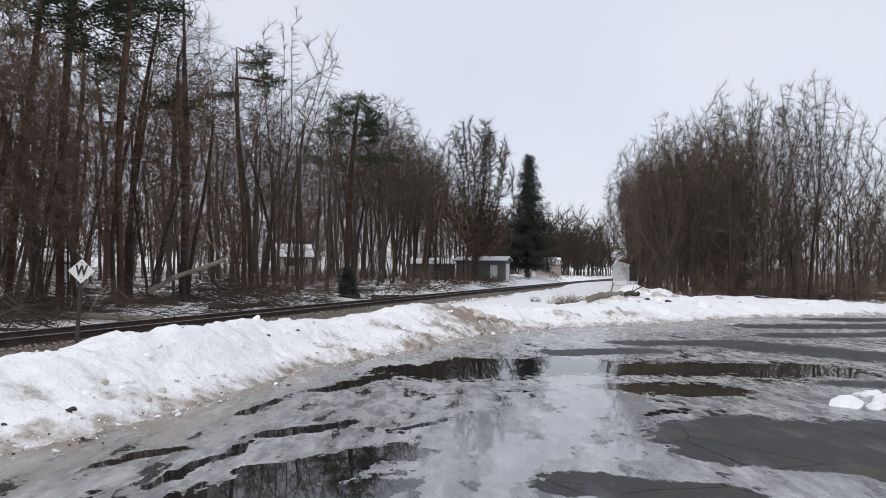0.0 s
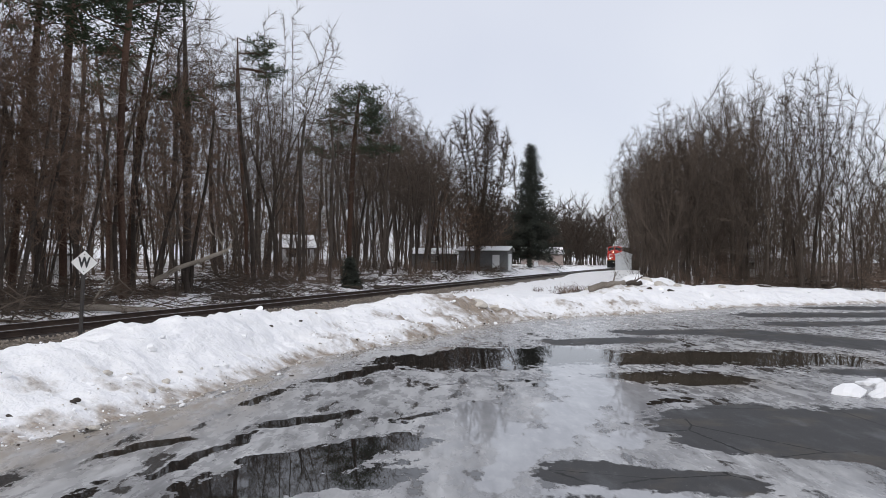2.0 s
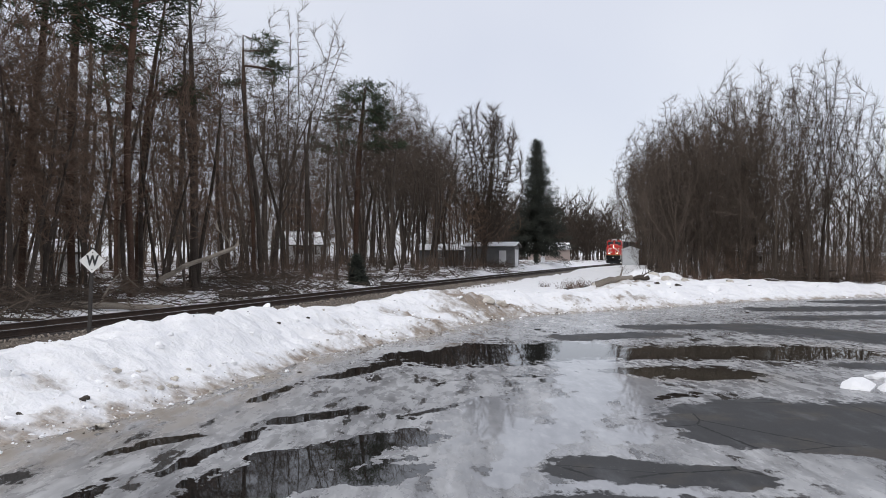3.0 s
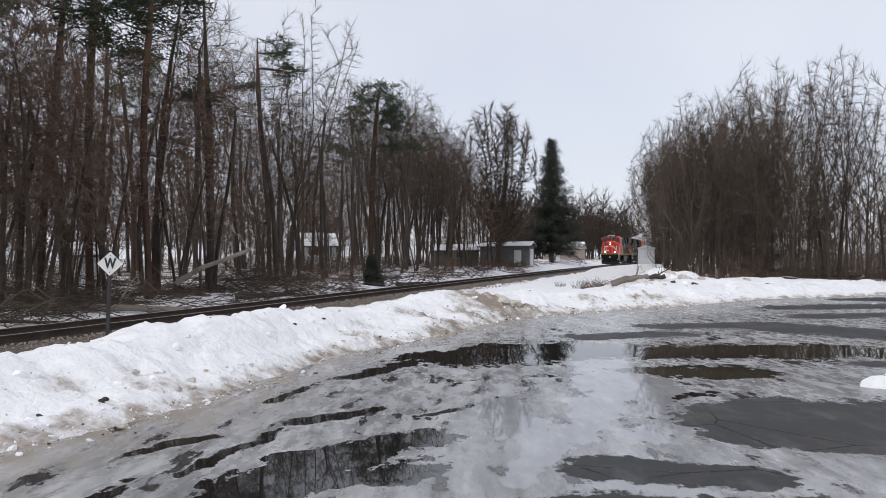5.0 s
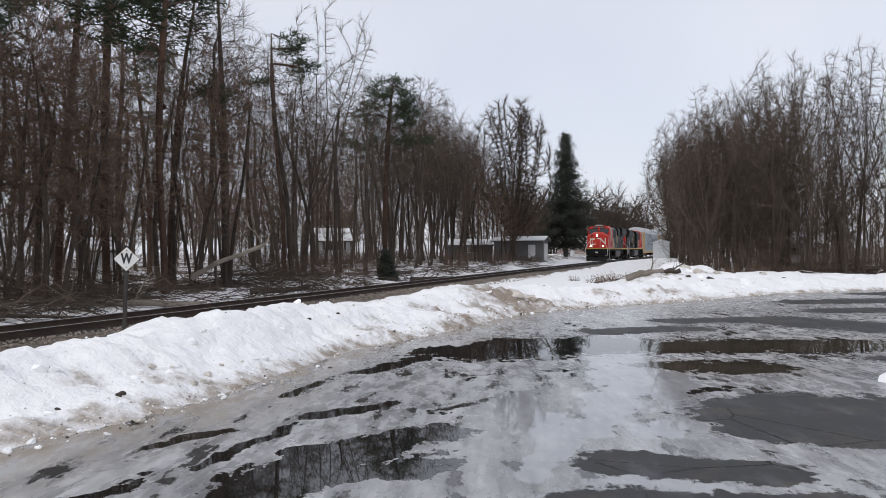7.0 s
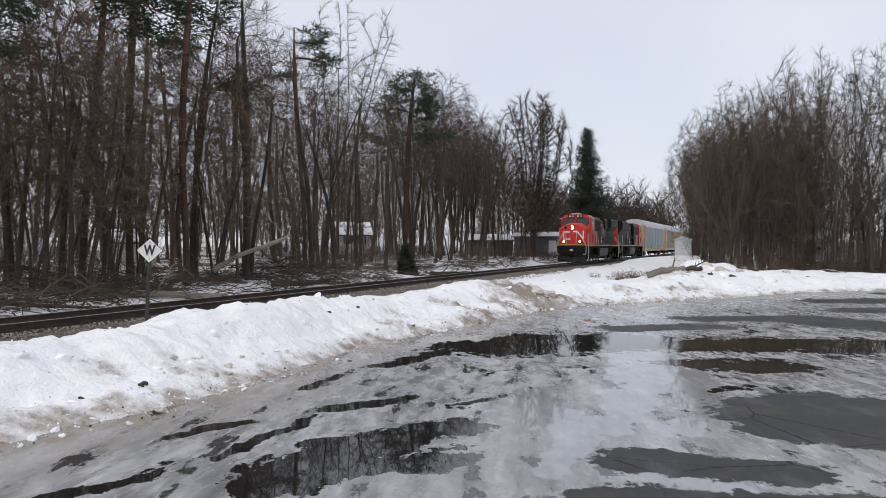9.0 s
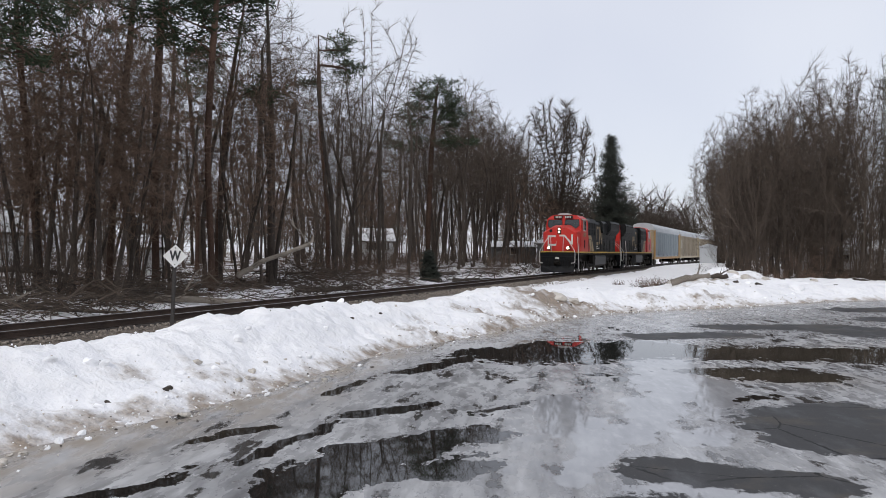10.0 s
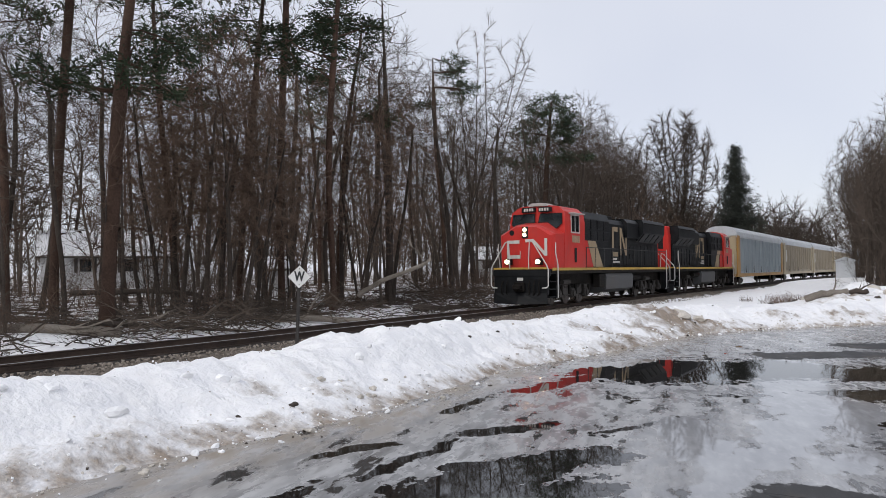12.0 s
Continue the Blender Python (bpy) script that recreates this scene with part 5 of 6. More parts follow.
    for sx in (-1, 1):
        for d in range(9):
            ya = e0 + 0.10 + d * 0.655
            Shape().box(sx * 1.02, ya, 1.95, sx * 1.045, ya + 0.6, 3.05, 0.012).link("hood_door", BLACK, root)
            if d % 3 != 2:
                Shape().rod([(sx * 1.06, ya + 0.5, 2.3), (sx * 1.06, ya + 0.5, 2.6)], 0.014, 5).link("door_latch", UNDER, root)
        # the pale mark on the flank, as plain strokes
        for ya, yb, za, zb in ((1.35, 1.65, 2.9, 4.1), (1.35, 2.35, 3.85, 4.1), (1.35, 2.35, 2.42, 2.68), (2.75, 3.0, 2.5, 4.1), (3.8, 4.05, 2.5, 4.1)):
            Shape().box(sx * 1.046, e0 + ya, za, sx * 1.054, e0 + yb, zb).link("flank_stroke", CREAM, root, "tan painted stroke")
        Shape().add([(sx * x, e0 + y, z) for x in (1.047, 1.055) for y, z in ((2.75, 4.1), (3.05, 4.1), (4.05, 2.5), (3.75, 2.5))], [(0, 1, 2, 3), (7, 6, 5, 4), (0, 4, 5, 1), (1, 5, 6, 2), (2, 6, 7, 3), (3, 7, 4, 0)]).link("flank_stroke", CREAM, root, "tan painted stroke")
        for q in range(2):
            Shape().box(sx * 1.046, e0 + 1.35, 2.05 + q * 0.17, sx * 1.053, e0 + 2.7 - 0.5 * q, 2.16 + q * 0.17).link("lettering_bar", WHITE_MARK, root)
    # exhaust, dynamic brake blister
    Shape().box(-0.5, Y(11.2), 4.56, 0.5, Y(12.6), 4.78, 0.04).link("exhaust_silencer", UNDER, root)
    Shape().prism(mirrored([(1.22, 3.55), (1.22, 4.42), (1.0, 4.66)]), "y", Y(13.2), Y(15.5)).link("brake_blister", BLACK, root)
    # radiator wings
    w0, w1 = Y(15.6), Y(20.4)
    Shape().prism(mirrored([(1.02, 1.74), (1.02, 3.35), (1.50, 3.92), (1.52, 4.50), (1.40, 4.72)]), "y", w0, w1).link("radiator_section", BLACK, root, "flared black radiator section")
    for sx in (-1, 1):
        for c in range(4):
            ya = w0 + 0.25 + c * 1.14
            g = Shape()
            g.add([(sx * 1.07, ya, 3.38), (sx * 1.07, ya + 0.98, 3.38), (sx * 1.46, ya + 0.98, 3.85), (sx * 1.46, ya, 3.85), (sx * 1.11, ya, 3.36), (sx * 1.11, ya + 0.98, 3.36), (sx * 1.50, ya + 0.98, 3.83), (sx * 1.50, ya, 3.83)],
                  [(0, 1, 2, 3), (7, 6, 5, 4), (0, 4, 5, 1), (1, 5, 6, 2), (2, 6, 7, 3), (3, 7, 4, 0)])
            g.link("radiator_screen", NUMBER, root)
        for d in range(6):
            ya = w0 + 0.15 + d * 0.76
            Shape().box(sx * 1.02, ya, 1.95, sx * 1.045, ya + 0.68, 3.15, 0.012).link("hood_door", BLACK, root)
        Shape().box(sx * 1.525, w0 + 0.1, 4.46, sx * 1.532, w1 - 0.1, 4.52).link("wing_line", UNDER, root)
    Shape().prism(mirrored([(0.9, 1.74), (0.9, 4.1), (0.7, 4.5)]), "y", w1, Y(20.95)).link("rear_hood", RED, root, "red rear end of the hood")
    Shape().box(-0.85, Y(20.38), 4.1, 0.85, Y(20.98), 4.68, 0.05).link("rear_number_box", RED, root)
    Shape().box(-0.62, Y(20.985), 4.32, 0.62, Y(20.995), 4.52).link("number_bar", WHITE_MARK, root)
    Shape().box(-0.5, Y(20.94), 3.1, 0.5, Y(20.97), 3.95, 0.02).link("rear_grille", NUMBER, root)
    # handrails along the deck
    for sx in (-1, 1):
        Shape().rod([(sx * 1.47, Y(5.6), 2.82), (sx * 1.47, Y(20.9), 2.82)], 0.018, 6).link("handrail", RAIL_DARK, root)
        for p in range(12):
            Shape().rod([(sx * 1.47, Y(5.7 + p * 1.36), 1.72), (sx * 1.47, Y(5.7 + p * 1.36), 2.82)], 0.018, 5).link("rail_post", RAIL_DARK, root)
    # tank, air reservoir, trucks
    Shape().prism(mirrored([(0.95, 0.42), (1.42, 0.62), (1.46, 1.30), (1.40, 1.46)]), "y", Y(8.75), Y(13.5)).link("fuel_tank", TANK, root, "grey fuel tank between the trucks")
    for sx in (-1, 1):
        Shape().rod([(sx * 1.18, Y(13.7), 1.22), (sx * 1.18, Y(15.5), 1.22)], 0.17, 10).link("air_reservoir", UNDER, root)
        Shape().box(sx * 1.05, Y(7.7), 0.75, sx * 1.44, Y(8.6), 1.46, 0.03).link("battery_box", UNDER, root)
    for yc in (4.35, 17.95):
        tr = empty("truck", pose(0, Y(yc), 0))
        tr.parent = root
        for sx in (-1, 1):
            fr = [(-2.65, 0.72), (-2.5, 0.95), (-1.2, 0.98), (-0.9, 0.78), (0.9, 0.78), (1.2, 0.98), (2.5, 0.95), (2.65, 0.72), (2.3, 0.56), (1.4, 0.52), (0.6, 0.46), (-0.6, 0.46), (-1.4, 0.52), (-2.3, 0.56)]
            Shape().prism(fr, "x", sx * 0.98 if sx > 0 else sx * 1.16, sx * 1.16 if sx > 0 else sx * 0.98).link("side_frame", TRUCK, tr)
            for yw in (-1.85, 0.0, 1.85):
                Shape().box(sx * 1.0, yw - 0.21, 0.34, sx * 1.26, yw + 0.21, 0.78, 0.04).rod([(sx * 1.26, yw, 0.53), (sx * 1.33, yw, 0.53)], 0.15, 10).link("journal_box", TRUCK, tr)
                Shape().rod([(sx * 1.2, yw + 0.42, 0.5), (sx * 1.2, yw + 0.42, 0.95)], 0.085, 8).link("spring", UNDER, tr)
                Shape().rod([(sx * 1.2, yw - 0.42, 0.5), (sx * 1.2, yw - 0.42, 0.95)], 0.085, 8).link("spring", UNDER, tr)
            Shape().rod([(sx * 1.22, -1.4, 1.1), (sx * 1.22, -0.5, 1.1)], 0.11, 8).link("brake_cylinder", TRUCK, tr)
        for yw in (-1.85, 0.0, 1.85):
            wheelset(tr, yw, 0.53)
    return root


RACK = 28.5


def rack_paint(name, col, col2, dust):
    m, n, l, b = material(name)
    co = n.new("ShaderNodeTexCoord").outputs["Object"]
    stretch = n.new("ShaderNodeMapping")
    stretch.inputs["Scale"].default_value = (1.0, 1.0, 0.2)
    l.new(co, stretch.inputs["Vector"])
    run, spot, fine = noise_fac(n, l, 2.5, 6, stretch.outputs["Vector"]), noise_fac(n, l, 0.4, 4, co), noise_fac(n, l, 20, 4, co)
    base = mixed(n, l, span(n, l, spot, 0.3, 0.7), col, col2)
    base = mixed(n, l, math_node(n, l, "MULTIPLY", span(n, l, run, 0.45, 0.75), 0.55), base, dust)
    l.new(base, b.inputs["Base Color"])
    b.inputs["Roughness"].default_value, b.inputs["Metallic"].default_value = 0.55, 0.1
    bumped(n, l, b, fine, 0.08)
    return m


PANEL_BLUE = rack_paint("galvanised_panel", (0.33, 0.38, 0.40), (0.26, 0.30, 0.325), (0.22, 0.22, 0.21))
PANEL_TAN = rack_paint("weathered_panel", (0.34, 0.28, 0.19), (0.27, 0.225, 0.16), (0.16, 0.115, 0.075))
FRAME_TAN = rack_paint("tan_frame", (0.48, 0.27, 0.07), (0.40, 0.21, 0.05), (0.20, 0.11, 0.05))
FRAME_BUFF = rack_paint("buff_frame", (0.46, 0.38, 0.24), (0.38, 0.31, 0.2), (0.24, 0.18, 0.11))
ROOF_GREY = rack_paint("rack_roof", (0.52, 0.54, 0.56), (0.45, 0.47, 0.49), (0.38, 0.38, 0.37))


def autorack(name, panel, frame_mat):
    """A tall covered car carrier: ribbed side panels, end doors, rounded roof."""
    root = empty(name)
    h = 13.7
    Shape().box(-1.45, -h, 0.88, 1.45, h, 1.16, 0.02).link("floor_sill", frame_mat, root)
    deck = Shape()
    for z in (2.3, 3.6):
        deck.box(-1.44, -h + 0.3, z, 1.44, h - 0.3, z + 0.08)
    deck.link("deck", UNDER, root)
    for sx in (-1, 1):
        Shape().box(sx * 1.46, -h, 0.90, sx * 1.53, h, 1.20, 0.01).link("side_sill", frame_mat, root)
        Shape().box(sx * 1.46, -h, 4.66, sx * 1.54, h, 4.86, 0.01).link("top_plate", ROOF_GREY, root)
        n_p = 12
        w = (2 * h - 2.4) / n_p
        for i in range(n_p):
            ya = -h + 1.2 + i * w
            s = Shape().box(sx * 1.47, ya + 0.06, 1.22, sx * 1.505, ya + w - 0.06, 4.66, 0.006)
            for q in range(3):
                yr = ya + w * (0.25 + 0.25 * q)
                s.box(sx * 1.50, yr - 0.05, 1.45, sx * 1.53, yr + 0.05, 4.5, 0.01)
            s.link("side_panel", panel, root)
            Shape().box(sx * 1.46, ya - 0.06, 1.20, sx * 1.55, ya + 0.06, 4.66, 0.012).link("side_post", frame_mat if i == 0 else panel, root)
            Shape().box(sx * 1.508, ya + w * 0.42, 1.28, sx * 1.515, ya + w * 0.58, 1.9).link("drip_stain", UNDER, root) if i % 2 else None
        for ye in (-h + 0.02, h - 1.12):
            Shape().box(sx * 1.44, ye, 1.16, sx * 1.56, ye + 1.10, 4.86, 0.02).link("corner_post", frame_mat, root, "wide tan corner post")
        Shape().box(sx * 1.556, -h + 1.5, 2.5, sx * 1.56, -h + 2.3, 4.0).link("notice_bar", WHITE_MARK, root) if panel is PANEL_TAN else None
    Shape().prism(mirrored([(1.53, 4.86), (1.46, 5.22), (1.10, 5.62), (0.45, 5.78)]), "y", -h, h).link("roof", ROOF_GREY, root, "rounded pale grey roof")
    ribs = Shape()
    for i in range(24):
        yr = -h + 0.4 + i * (2 * h - 0.8) / 23
        ribs.prism(mirrored([(1.545, 4.86), (1.475, 5.225), (1.11, 5.635), (0.45, 5.795)]), "y", yr - 0.03, yr + 0.03)
    ribs.link("roof_rib", ROOF_GREY, root)
    for out in (-1, 1):
        ye = out * h
        for sx in (-1, 1):
            s = Shape().box(min(0.02 * sx, 1.44 * sx), min(ye, ye + out * 0.05), 1.16, max(0.02 * sx, 1.44 * sx), max(ye, ye + out * 0.05), 4.84, 0.01)
            for q in range(5):
                xa = sx * (0.15 + 0.27 * q)
                s.box(xa - 0.05, min(ye + out * 0.04, ye + out * 0.09), 1.3, xa + 0.05, max(ye + out * 0.04, ye + out * 0.09), 4.7)
            s.link("end_door", FRAME_BUFF if panel is PANEL_BLUE else panel, root)
        Shape().box(-0.16, min(ye, ye + out * 0.55), 0.75, 0.16, max(ye, ye + out * 0.55), 1.0, 0.04).link("coupler", UNDER, root)
        tr = empty("truck", pose(0, out * 10.0, 0))
        tr.parent = root
        for sx in (-1, 1):
            fr = [(-1.2, 0.46), (-0.95, 0.64), (-0.4, 0.78), (0.4, 0.78), (0.95, 0.64), (1.2, 0.46), (0.9, 0.32), (0.35, 0.22), (-0.35, 0.22), (-0.9, 0.32)]
            Shape().prism(fr, "x", sx * 0.94 if sx > 0 else sx * 1.08, sx * 1.08 if sx > 0 else sx * 0.94).link("side_frame", TRUCK, tr)
        for yw in (-0.9, 0.9):
            wheelset(tr, yw, 0.42)
        Shape().box(-1.0, -0.2, 0.5, 1.0, 0.2, 0.9, 0.03).link("bolster", UNDER, tr)
    return root


lead = tagged(locomotive("locomotive", True), "red and black diesel locomotive with lit headlights", "locomotive")
rear = tagged(locomotive("locomotive", False), "second red and black diesel locomotive running backwards", "locomotive")
rack_a = tagged(autorack("autorack", PANEL_BLUE, FRAME_TAN), "tall grey-blue enclosed car carrier wagon with tan posts", "railway wagon", "car carrier wagons of the train")
rack_b = tagged(autorack("autorack", PANEL_TAN, FRAME_BUFF), "tall weathered tan enclosed car carrier wagon", "railway wagon", "car carrier wagons of the train")
lead.scale = rear.scale = (1, 1, 1.03)
TRAIN = [(lead, 11.15 - 0.85, False), (rear, 11.15 + 22.3 - 0.85, True)]
for i in range(6):
    ob = rack_a if i == 0 else rack_b if i == 1 else copy_thing(rack_b if i in (2, 3, 5) else rack_a, Matrix())
    TRAIN.append((ob, 44.6 - 0.85 + 14.25 + 28.5 * i, False))


def train_front(t):
    return 34.1 + 14.70 * (12 - t) - 0.035 * (12 - t) ** 2


def train_pose(t, back, flip):
    a = train_front(t) + back
    q = on_track(a)
    return pose(q.x, q.y, RAIL_TOP, 0, 0, -math.degrees(track_turn(a)) + (180 if flip else 0))


# ---------- things along the railway and round the lot ----------
WOOD_WALL = grainy("weathered_siding", (0.10, 0.10, 0.10), (0.20, 0.20, 0.20), 5, 0.85, bump=0.3)
WHITE_WALL = grainy("pale_siding", (0.62, 0.62, 0.62), (0.78, 0.78, 0.78), 5, 0.7, bump=0.2)
PINK_WALL = grainy("buff_siding", (0.30, 0.24, 0.22), (0.42, 0.35, 0.32), 5, 0.8, bump=0.2)
ROOF_SNOW = grainy("roof_snow", (0.86, 0.86, 0.88), (0.90, 0.90, 0.91), 3, 0.8, bump=0.4)
ROOF_DARK = grainy("dark_shingle", (0.05, 0.045, 0.04), (0.12, 0.11, 0.10), 12, 0.9, bump=0.4)
SHED_METAL = grainy("pale_metal", (0.50, 0.52, 0.54), (0.66, 0.68, 0.70), 4, 0.5, 0.1, 0.15)
POST_STEEL = grainy("post_steel", (0.025, 0.022, 0.020), (0.075, 0.066, 0.06), 8, 0.7, 0.3, 0.3)
SIGN_WHITE = grainy("sign_white", (0.62, 0.61, 0.58), (0.74, 0.73, 0.70), 6, 0.5, bump=0.05)
INK = grainy("sign_black", (0.012, 0.012, 0.012), (0.03, 0.03, 0.03), 6, 0.5, bump=0)
TARP = grainy("brown_tarp", (0.07, 0.055, 0.045), (0.16, 0.125, 0.10), 3, 0.8, bump=0.5)


def whistle_sign():
    root = empty("whistle_sign", pose(-8.5, 18.22, float(ground_height(-8.5, 18.22)) - 0.15, 0, 2.2, 25))
    Shape().box(-0.045, -0.02, 0, 0.045, 0.0, 2.55, 0.006).box(-0.012, -0.045, 0, 0.012, -0.02, 2.55).link("post", POST_STEEL, root, "dark steel channel post")
    h = 0.285
    plate = Shape().prism([(0, -h), (h, 0), (0, h), (-h, 0)], "y", -0.012, -0.002)
    pl = plate.link("sign_plate", SIGN_WHITE, root, "white diamond plate")
    pl.matrix_basis = pose(0, -0.05, 2.24)
    txt = bpy.data.curves.new("letter", "FONT")
    txt.body, txt.size, txt.extrude, txt.offset = "W", 0.30, 0.003, 0.012
    txt.align_x, txt.align_y = "CENTER", "CENTER"
    txt.materials.append(INK)
    lt = new("letter", txt)
    lt.parent, lt.matrix_basis = pl, pose(0, -0.017, 0.0, 90, 0, 0) @ Matrix.Diagonal((0.78, 1.12, 1, 1))
    tagged(lt, "black capital letter W")
    for z in (-0.2, 0.2):
        Shape().rod([(0, -0.02, z), (0, -0.012, z)], 0.014, 8).link("bolt", POST_STEEL, pl)
    return tagged(root, "white diamond whistle sign lettered W on a leaning post", "railway sign")


whistle_sign()


def shed():
    x, y = 21.1, 92.6
    root = empty("shed", pose(x, y, float(ground_height(x, y)) - 0.02, 0, 0, -14))
    hgt = 1.85
    Shape().box(-0.92, -1.1, 0, 0.92, 1.1, hgt, 0.02).link("wall", SHED_METAL, root)
    Shape().prism([(-1.02, hgt), (1.02, hgt), (1.02, hgt + 0.06), (0, hgt + 0.42), (-1.02, hgt + 0.06)], "y", -1.2, 1.2).link("roof", SHED_METAL, root)
    Shape().box(-0.45, -1.13, 0.1, 0.45, -1.10, 1.75, 0.01).link("door", SHED_METAL, root)
    rib = Shape()
    for i in range(8):
        xa = -0.85 + i * 0.24
        rib.box(xa - 0.012, -1.12, 0, xa + 0.012, -1.10, hgt)
    rib.link("seam", SHED_METAL, root)
    return tagged(root, "narrow pale metal equipment shed beside the railway", "shed")


shed()


def house(name, x, y, turn, w, d, h, rise, wall, label, snow=True, windows=2, garage=False, zoff=0.0):
    """A low gabled house: walls, snowy roof with eaves, windows, a door."""
    root = empty(name, pose(x, y, float(ground_height(x, y)) - 0.1 + zoff, 0, 0, turn))
    s = Shape().box(-w / 2, -d / 2, 0, w / 2, d / 2, h)
    s.prism([(-d / 2, h), (d / 2, h), (0, h + rise)], "x", -w / 2, w / 2)
    wl_ = s.link("wall", wall, root)
    for sy in (-1, 1):
        e, t = 0.45, 0.12
        k = rise / (d / 2)
        o = [(sy * (d / 2 + e), h - k * e), (0, h + rise), (0, h + rise + t), (sy * (d / 2 + e), h - k * e + t)]
        Shape().prism(o if sy < 0 else o[::-1], "x", -w / 2 - 0.35, w / 2 + 0.35).link("roof", ROOF_DARK, root)
        if snow:
            o2 = [(sy * (d / 2 + e - 0.05), h - k * e + t + 0.004), (0, h + rise + t + 0.004), (0, h + rise + t + 0.14), (sy * (d / 2 + e - 0.08), h - k * e + t + 0.12)]
            Shape().prism(o2 if sy < 0 else o2[::-1], "x", -w / 2 - 0.30, w / 2 + 0.30).link("roof_snow", ROOF_SNOW, root, "settled white snow")
    for i in range(windows):
        xa = -w / 2 + w * (i + 1) / (windows + 1)
        win = Shape().box(xa - 0.45, -d / 2 - 0.05, 1.1, xa + 0.45, -d / 2 + 0.02, 2.1, 0.01).link("window_frame", SIGN_WHITE, root)
        Shape().box(xa - 0.38, -d / 2 - 0.065, 1.17, xa + 0.38, -d / 2 - 0.052, 2.03).link("pane", GLASS, win)
        for sx in (-1, 1):
            Shape().box(xa + sx * 0.50, -d / 2 - 0.05, 1.08, xa + sx * 0.72, -d / 2 - 0.004, 2.12).link("shutter", ROOF_DARK, root)
    if garage:
        Shape().box(w / 2 + 0.003, -d * 0.3, 0.0, w / 2 + 0.05, d * 0.3, 2.2, 0.01).link("garage_door", WHITE_WALL, root, "paler roller door")
        Shape().box(w * 0.2, -d / 2 - 0.05, 0, w * 0.2 + 0.95, -d / 2 - 0.003, 2.05, 0.01).link("door", WHITE_WALL, root)
    return tagged(root, label, "house")


house("garage", 5.6, 107.5, -12, 6.6, 5.4, 2.55, 0.45, WOOD_WALL, "grey wooden garage with snow on its low roof", True, 0, True, 0.1)
house("outbuilding", -1.6, 112, 5, 6.0, 4.0, 2.2, 0.6, WOOD_WALL, "low grey outbuilding with a snowy roof", True, 1)
house("house", -17.6, 92, 20, 3.6, 4.0, 2.3, 1.2, WHITE_WALL, "small pale house with a snow-covered roof behind trees", True, 2, zoff=0.6)
house("house", -39.0, 50.5, 40, 8.5, 6.0, 2.35, 1.6, WHITE_WALL, "pale bungalow with dark shutters and snowy roof in the woods", True, 2, zoff=0.6)
house("house", 22.5, 182, 0, 9.0, 6.0, 2.7, 1.3, PINK_WALL, "buff house with a snowy roof beyond the crossing", True, 2)
# hut shape added for a white patch behind the trunks, no known building
house("outbuilding", -24.5, 50, 15, 1.6, 2.0, 1.9, 0.5, WHITE_WALL, "small white hut shape standing in for a white patch behind the trunks", True, 0)
house("house", 39, 104, 10, 10.0, 6.0, 2.6, 1.3, WHITE_WALL, "pale house with a snowy roof behind the grove", True, 3)


def crossing_signal(x, y):
    root = empty("crossing_signal", pose(x, y, float(ground_height(x, y)) - 0.05, 0, 0, -10))
    Shape().rod([(0, 0, 0), (0, 0, 4.4)], 0.07, 8).link("mast", SHED_METAL, root)
    for r in (45, -45):
        Shape().box(-0.75, -0.1, -0.11, 0.75, -0.08 if r > 0 else -0.06, 0.11, 0, pose(0, 0, 4.0, 0, r, 0)).link("cross_arm", SIGN_WHITE, root, "white crossed board")
    for sx in (-1, 1):
        Shape().rod([(sx * 0.42, -0.12, 2.9), (sx * 0.42, 0.06, 2.9)], 0.26, 14).link("signal_disc", INK, root)
    Shape().rod([(-0.45, 0, 2.9), (0.45, 0, 2.9)], 0.04, 6).link("signal_bar", SHED_METAL, root)
    Shape().box(-0.4, -0.3, 0, 0.4, 0.3, 0.9, 0.03).link("base_cabinet", SHED_METAL, root)
    return tagged(root, "grey crossing signal mast with crossed white boards", "railway signal")


crossing_signal(17.3, 149)


def bough(name, pts, r, r1, label, mat=DEADWOOD, seed=0, stubs=5, cat="log"):
    """A fallen trunk with broken side branches."""
    rng = random.Random(seed)
    root = empty(name, Matrix.Translation(pts[0]))
    rel = [Vector(p) - Vector(pts[0]) for p in pts]
    fine = [at_fraction(rel, i / 9 * 0.999)[0] + Vector((rng.gauss(0, r * 0.2), rng.gauss(0, r * 0.2), rng.gauss(0, r * 0.15))) for i in range(10)]
    Shape().rod(fine, r, 9, r1).link("trunk", mat, root, smooth=True)
    for i in range(stubs):
        w = Wood(rng)
        q, ax = at_fraction(fine, rng.uniform(0.15, 0.97))
        ln = rng.uniform(0.5, 2.0)
        bp = w.curve(q, sideways(rng, ax, rng.uniform(0.5, 1.2), rng.random() * 6.3) + Vector((0, 0, 0.25)), ln, 4, 0.2)
        rings = w.tube(bp, [r * 0.3 * (1 - 0.7 * k / 4) for k in range(5)], 5)
        for e in range(4):
            q2, ax2 = at_fraction(bp, 0.3 + 0.2 * e)
            w.tube(w.curve(q2, sideways(rng, ax2, 0.7, rng.random() * 6.3), ln * 0.5, 2, 0.2), [0.012, 0.009, 0], 3, rings[min(3, 1 + e)][0])
        part("branch", w.v, w.f, mat, root)
    return tagged(root, label, cat)


def gz(x, y, up=0.0):
    return (x, y, float(ground_height(x, y)) + up)


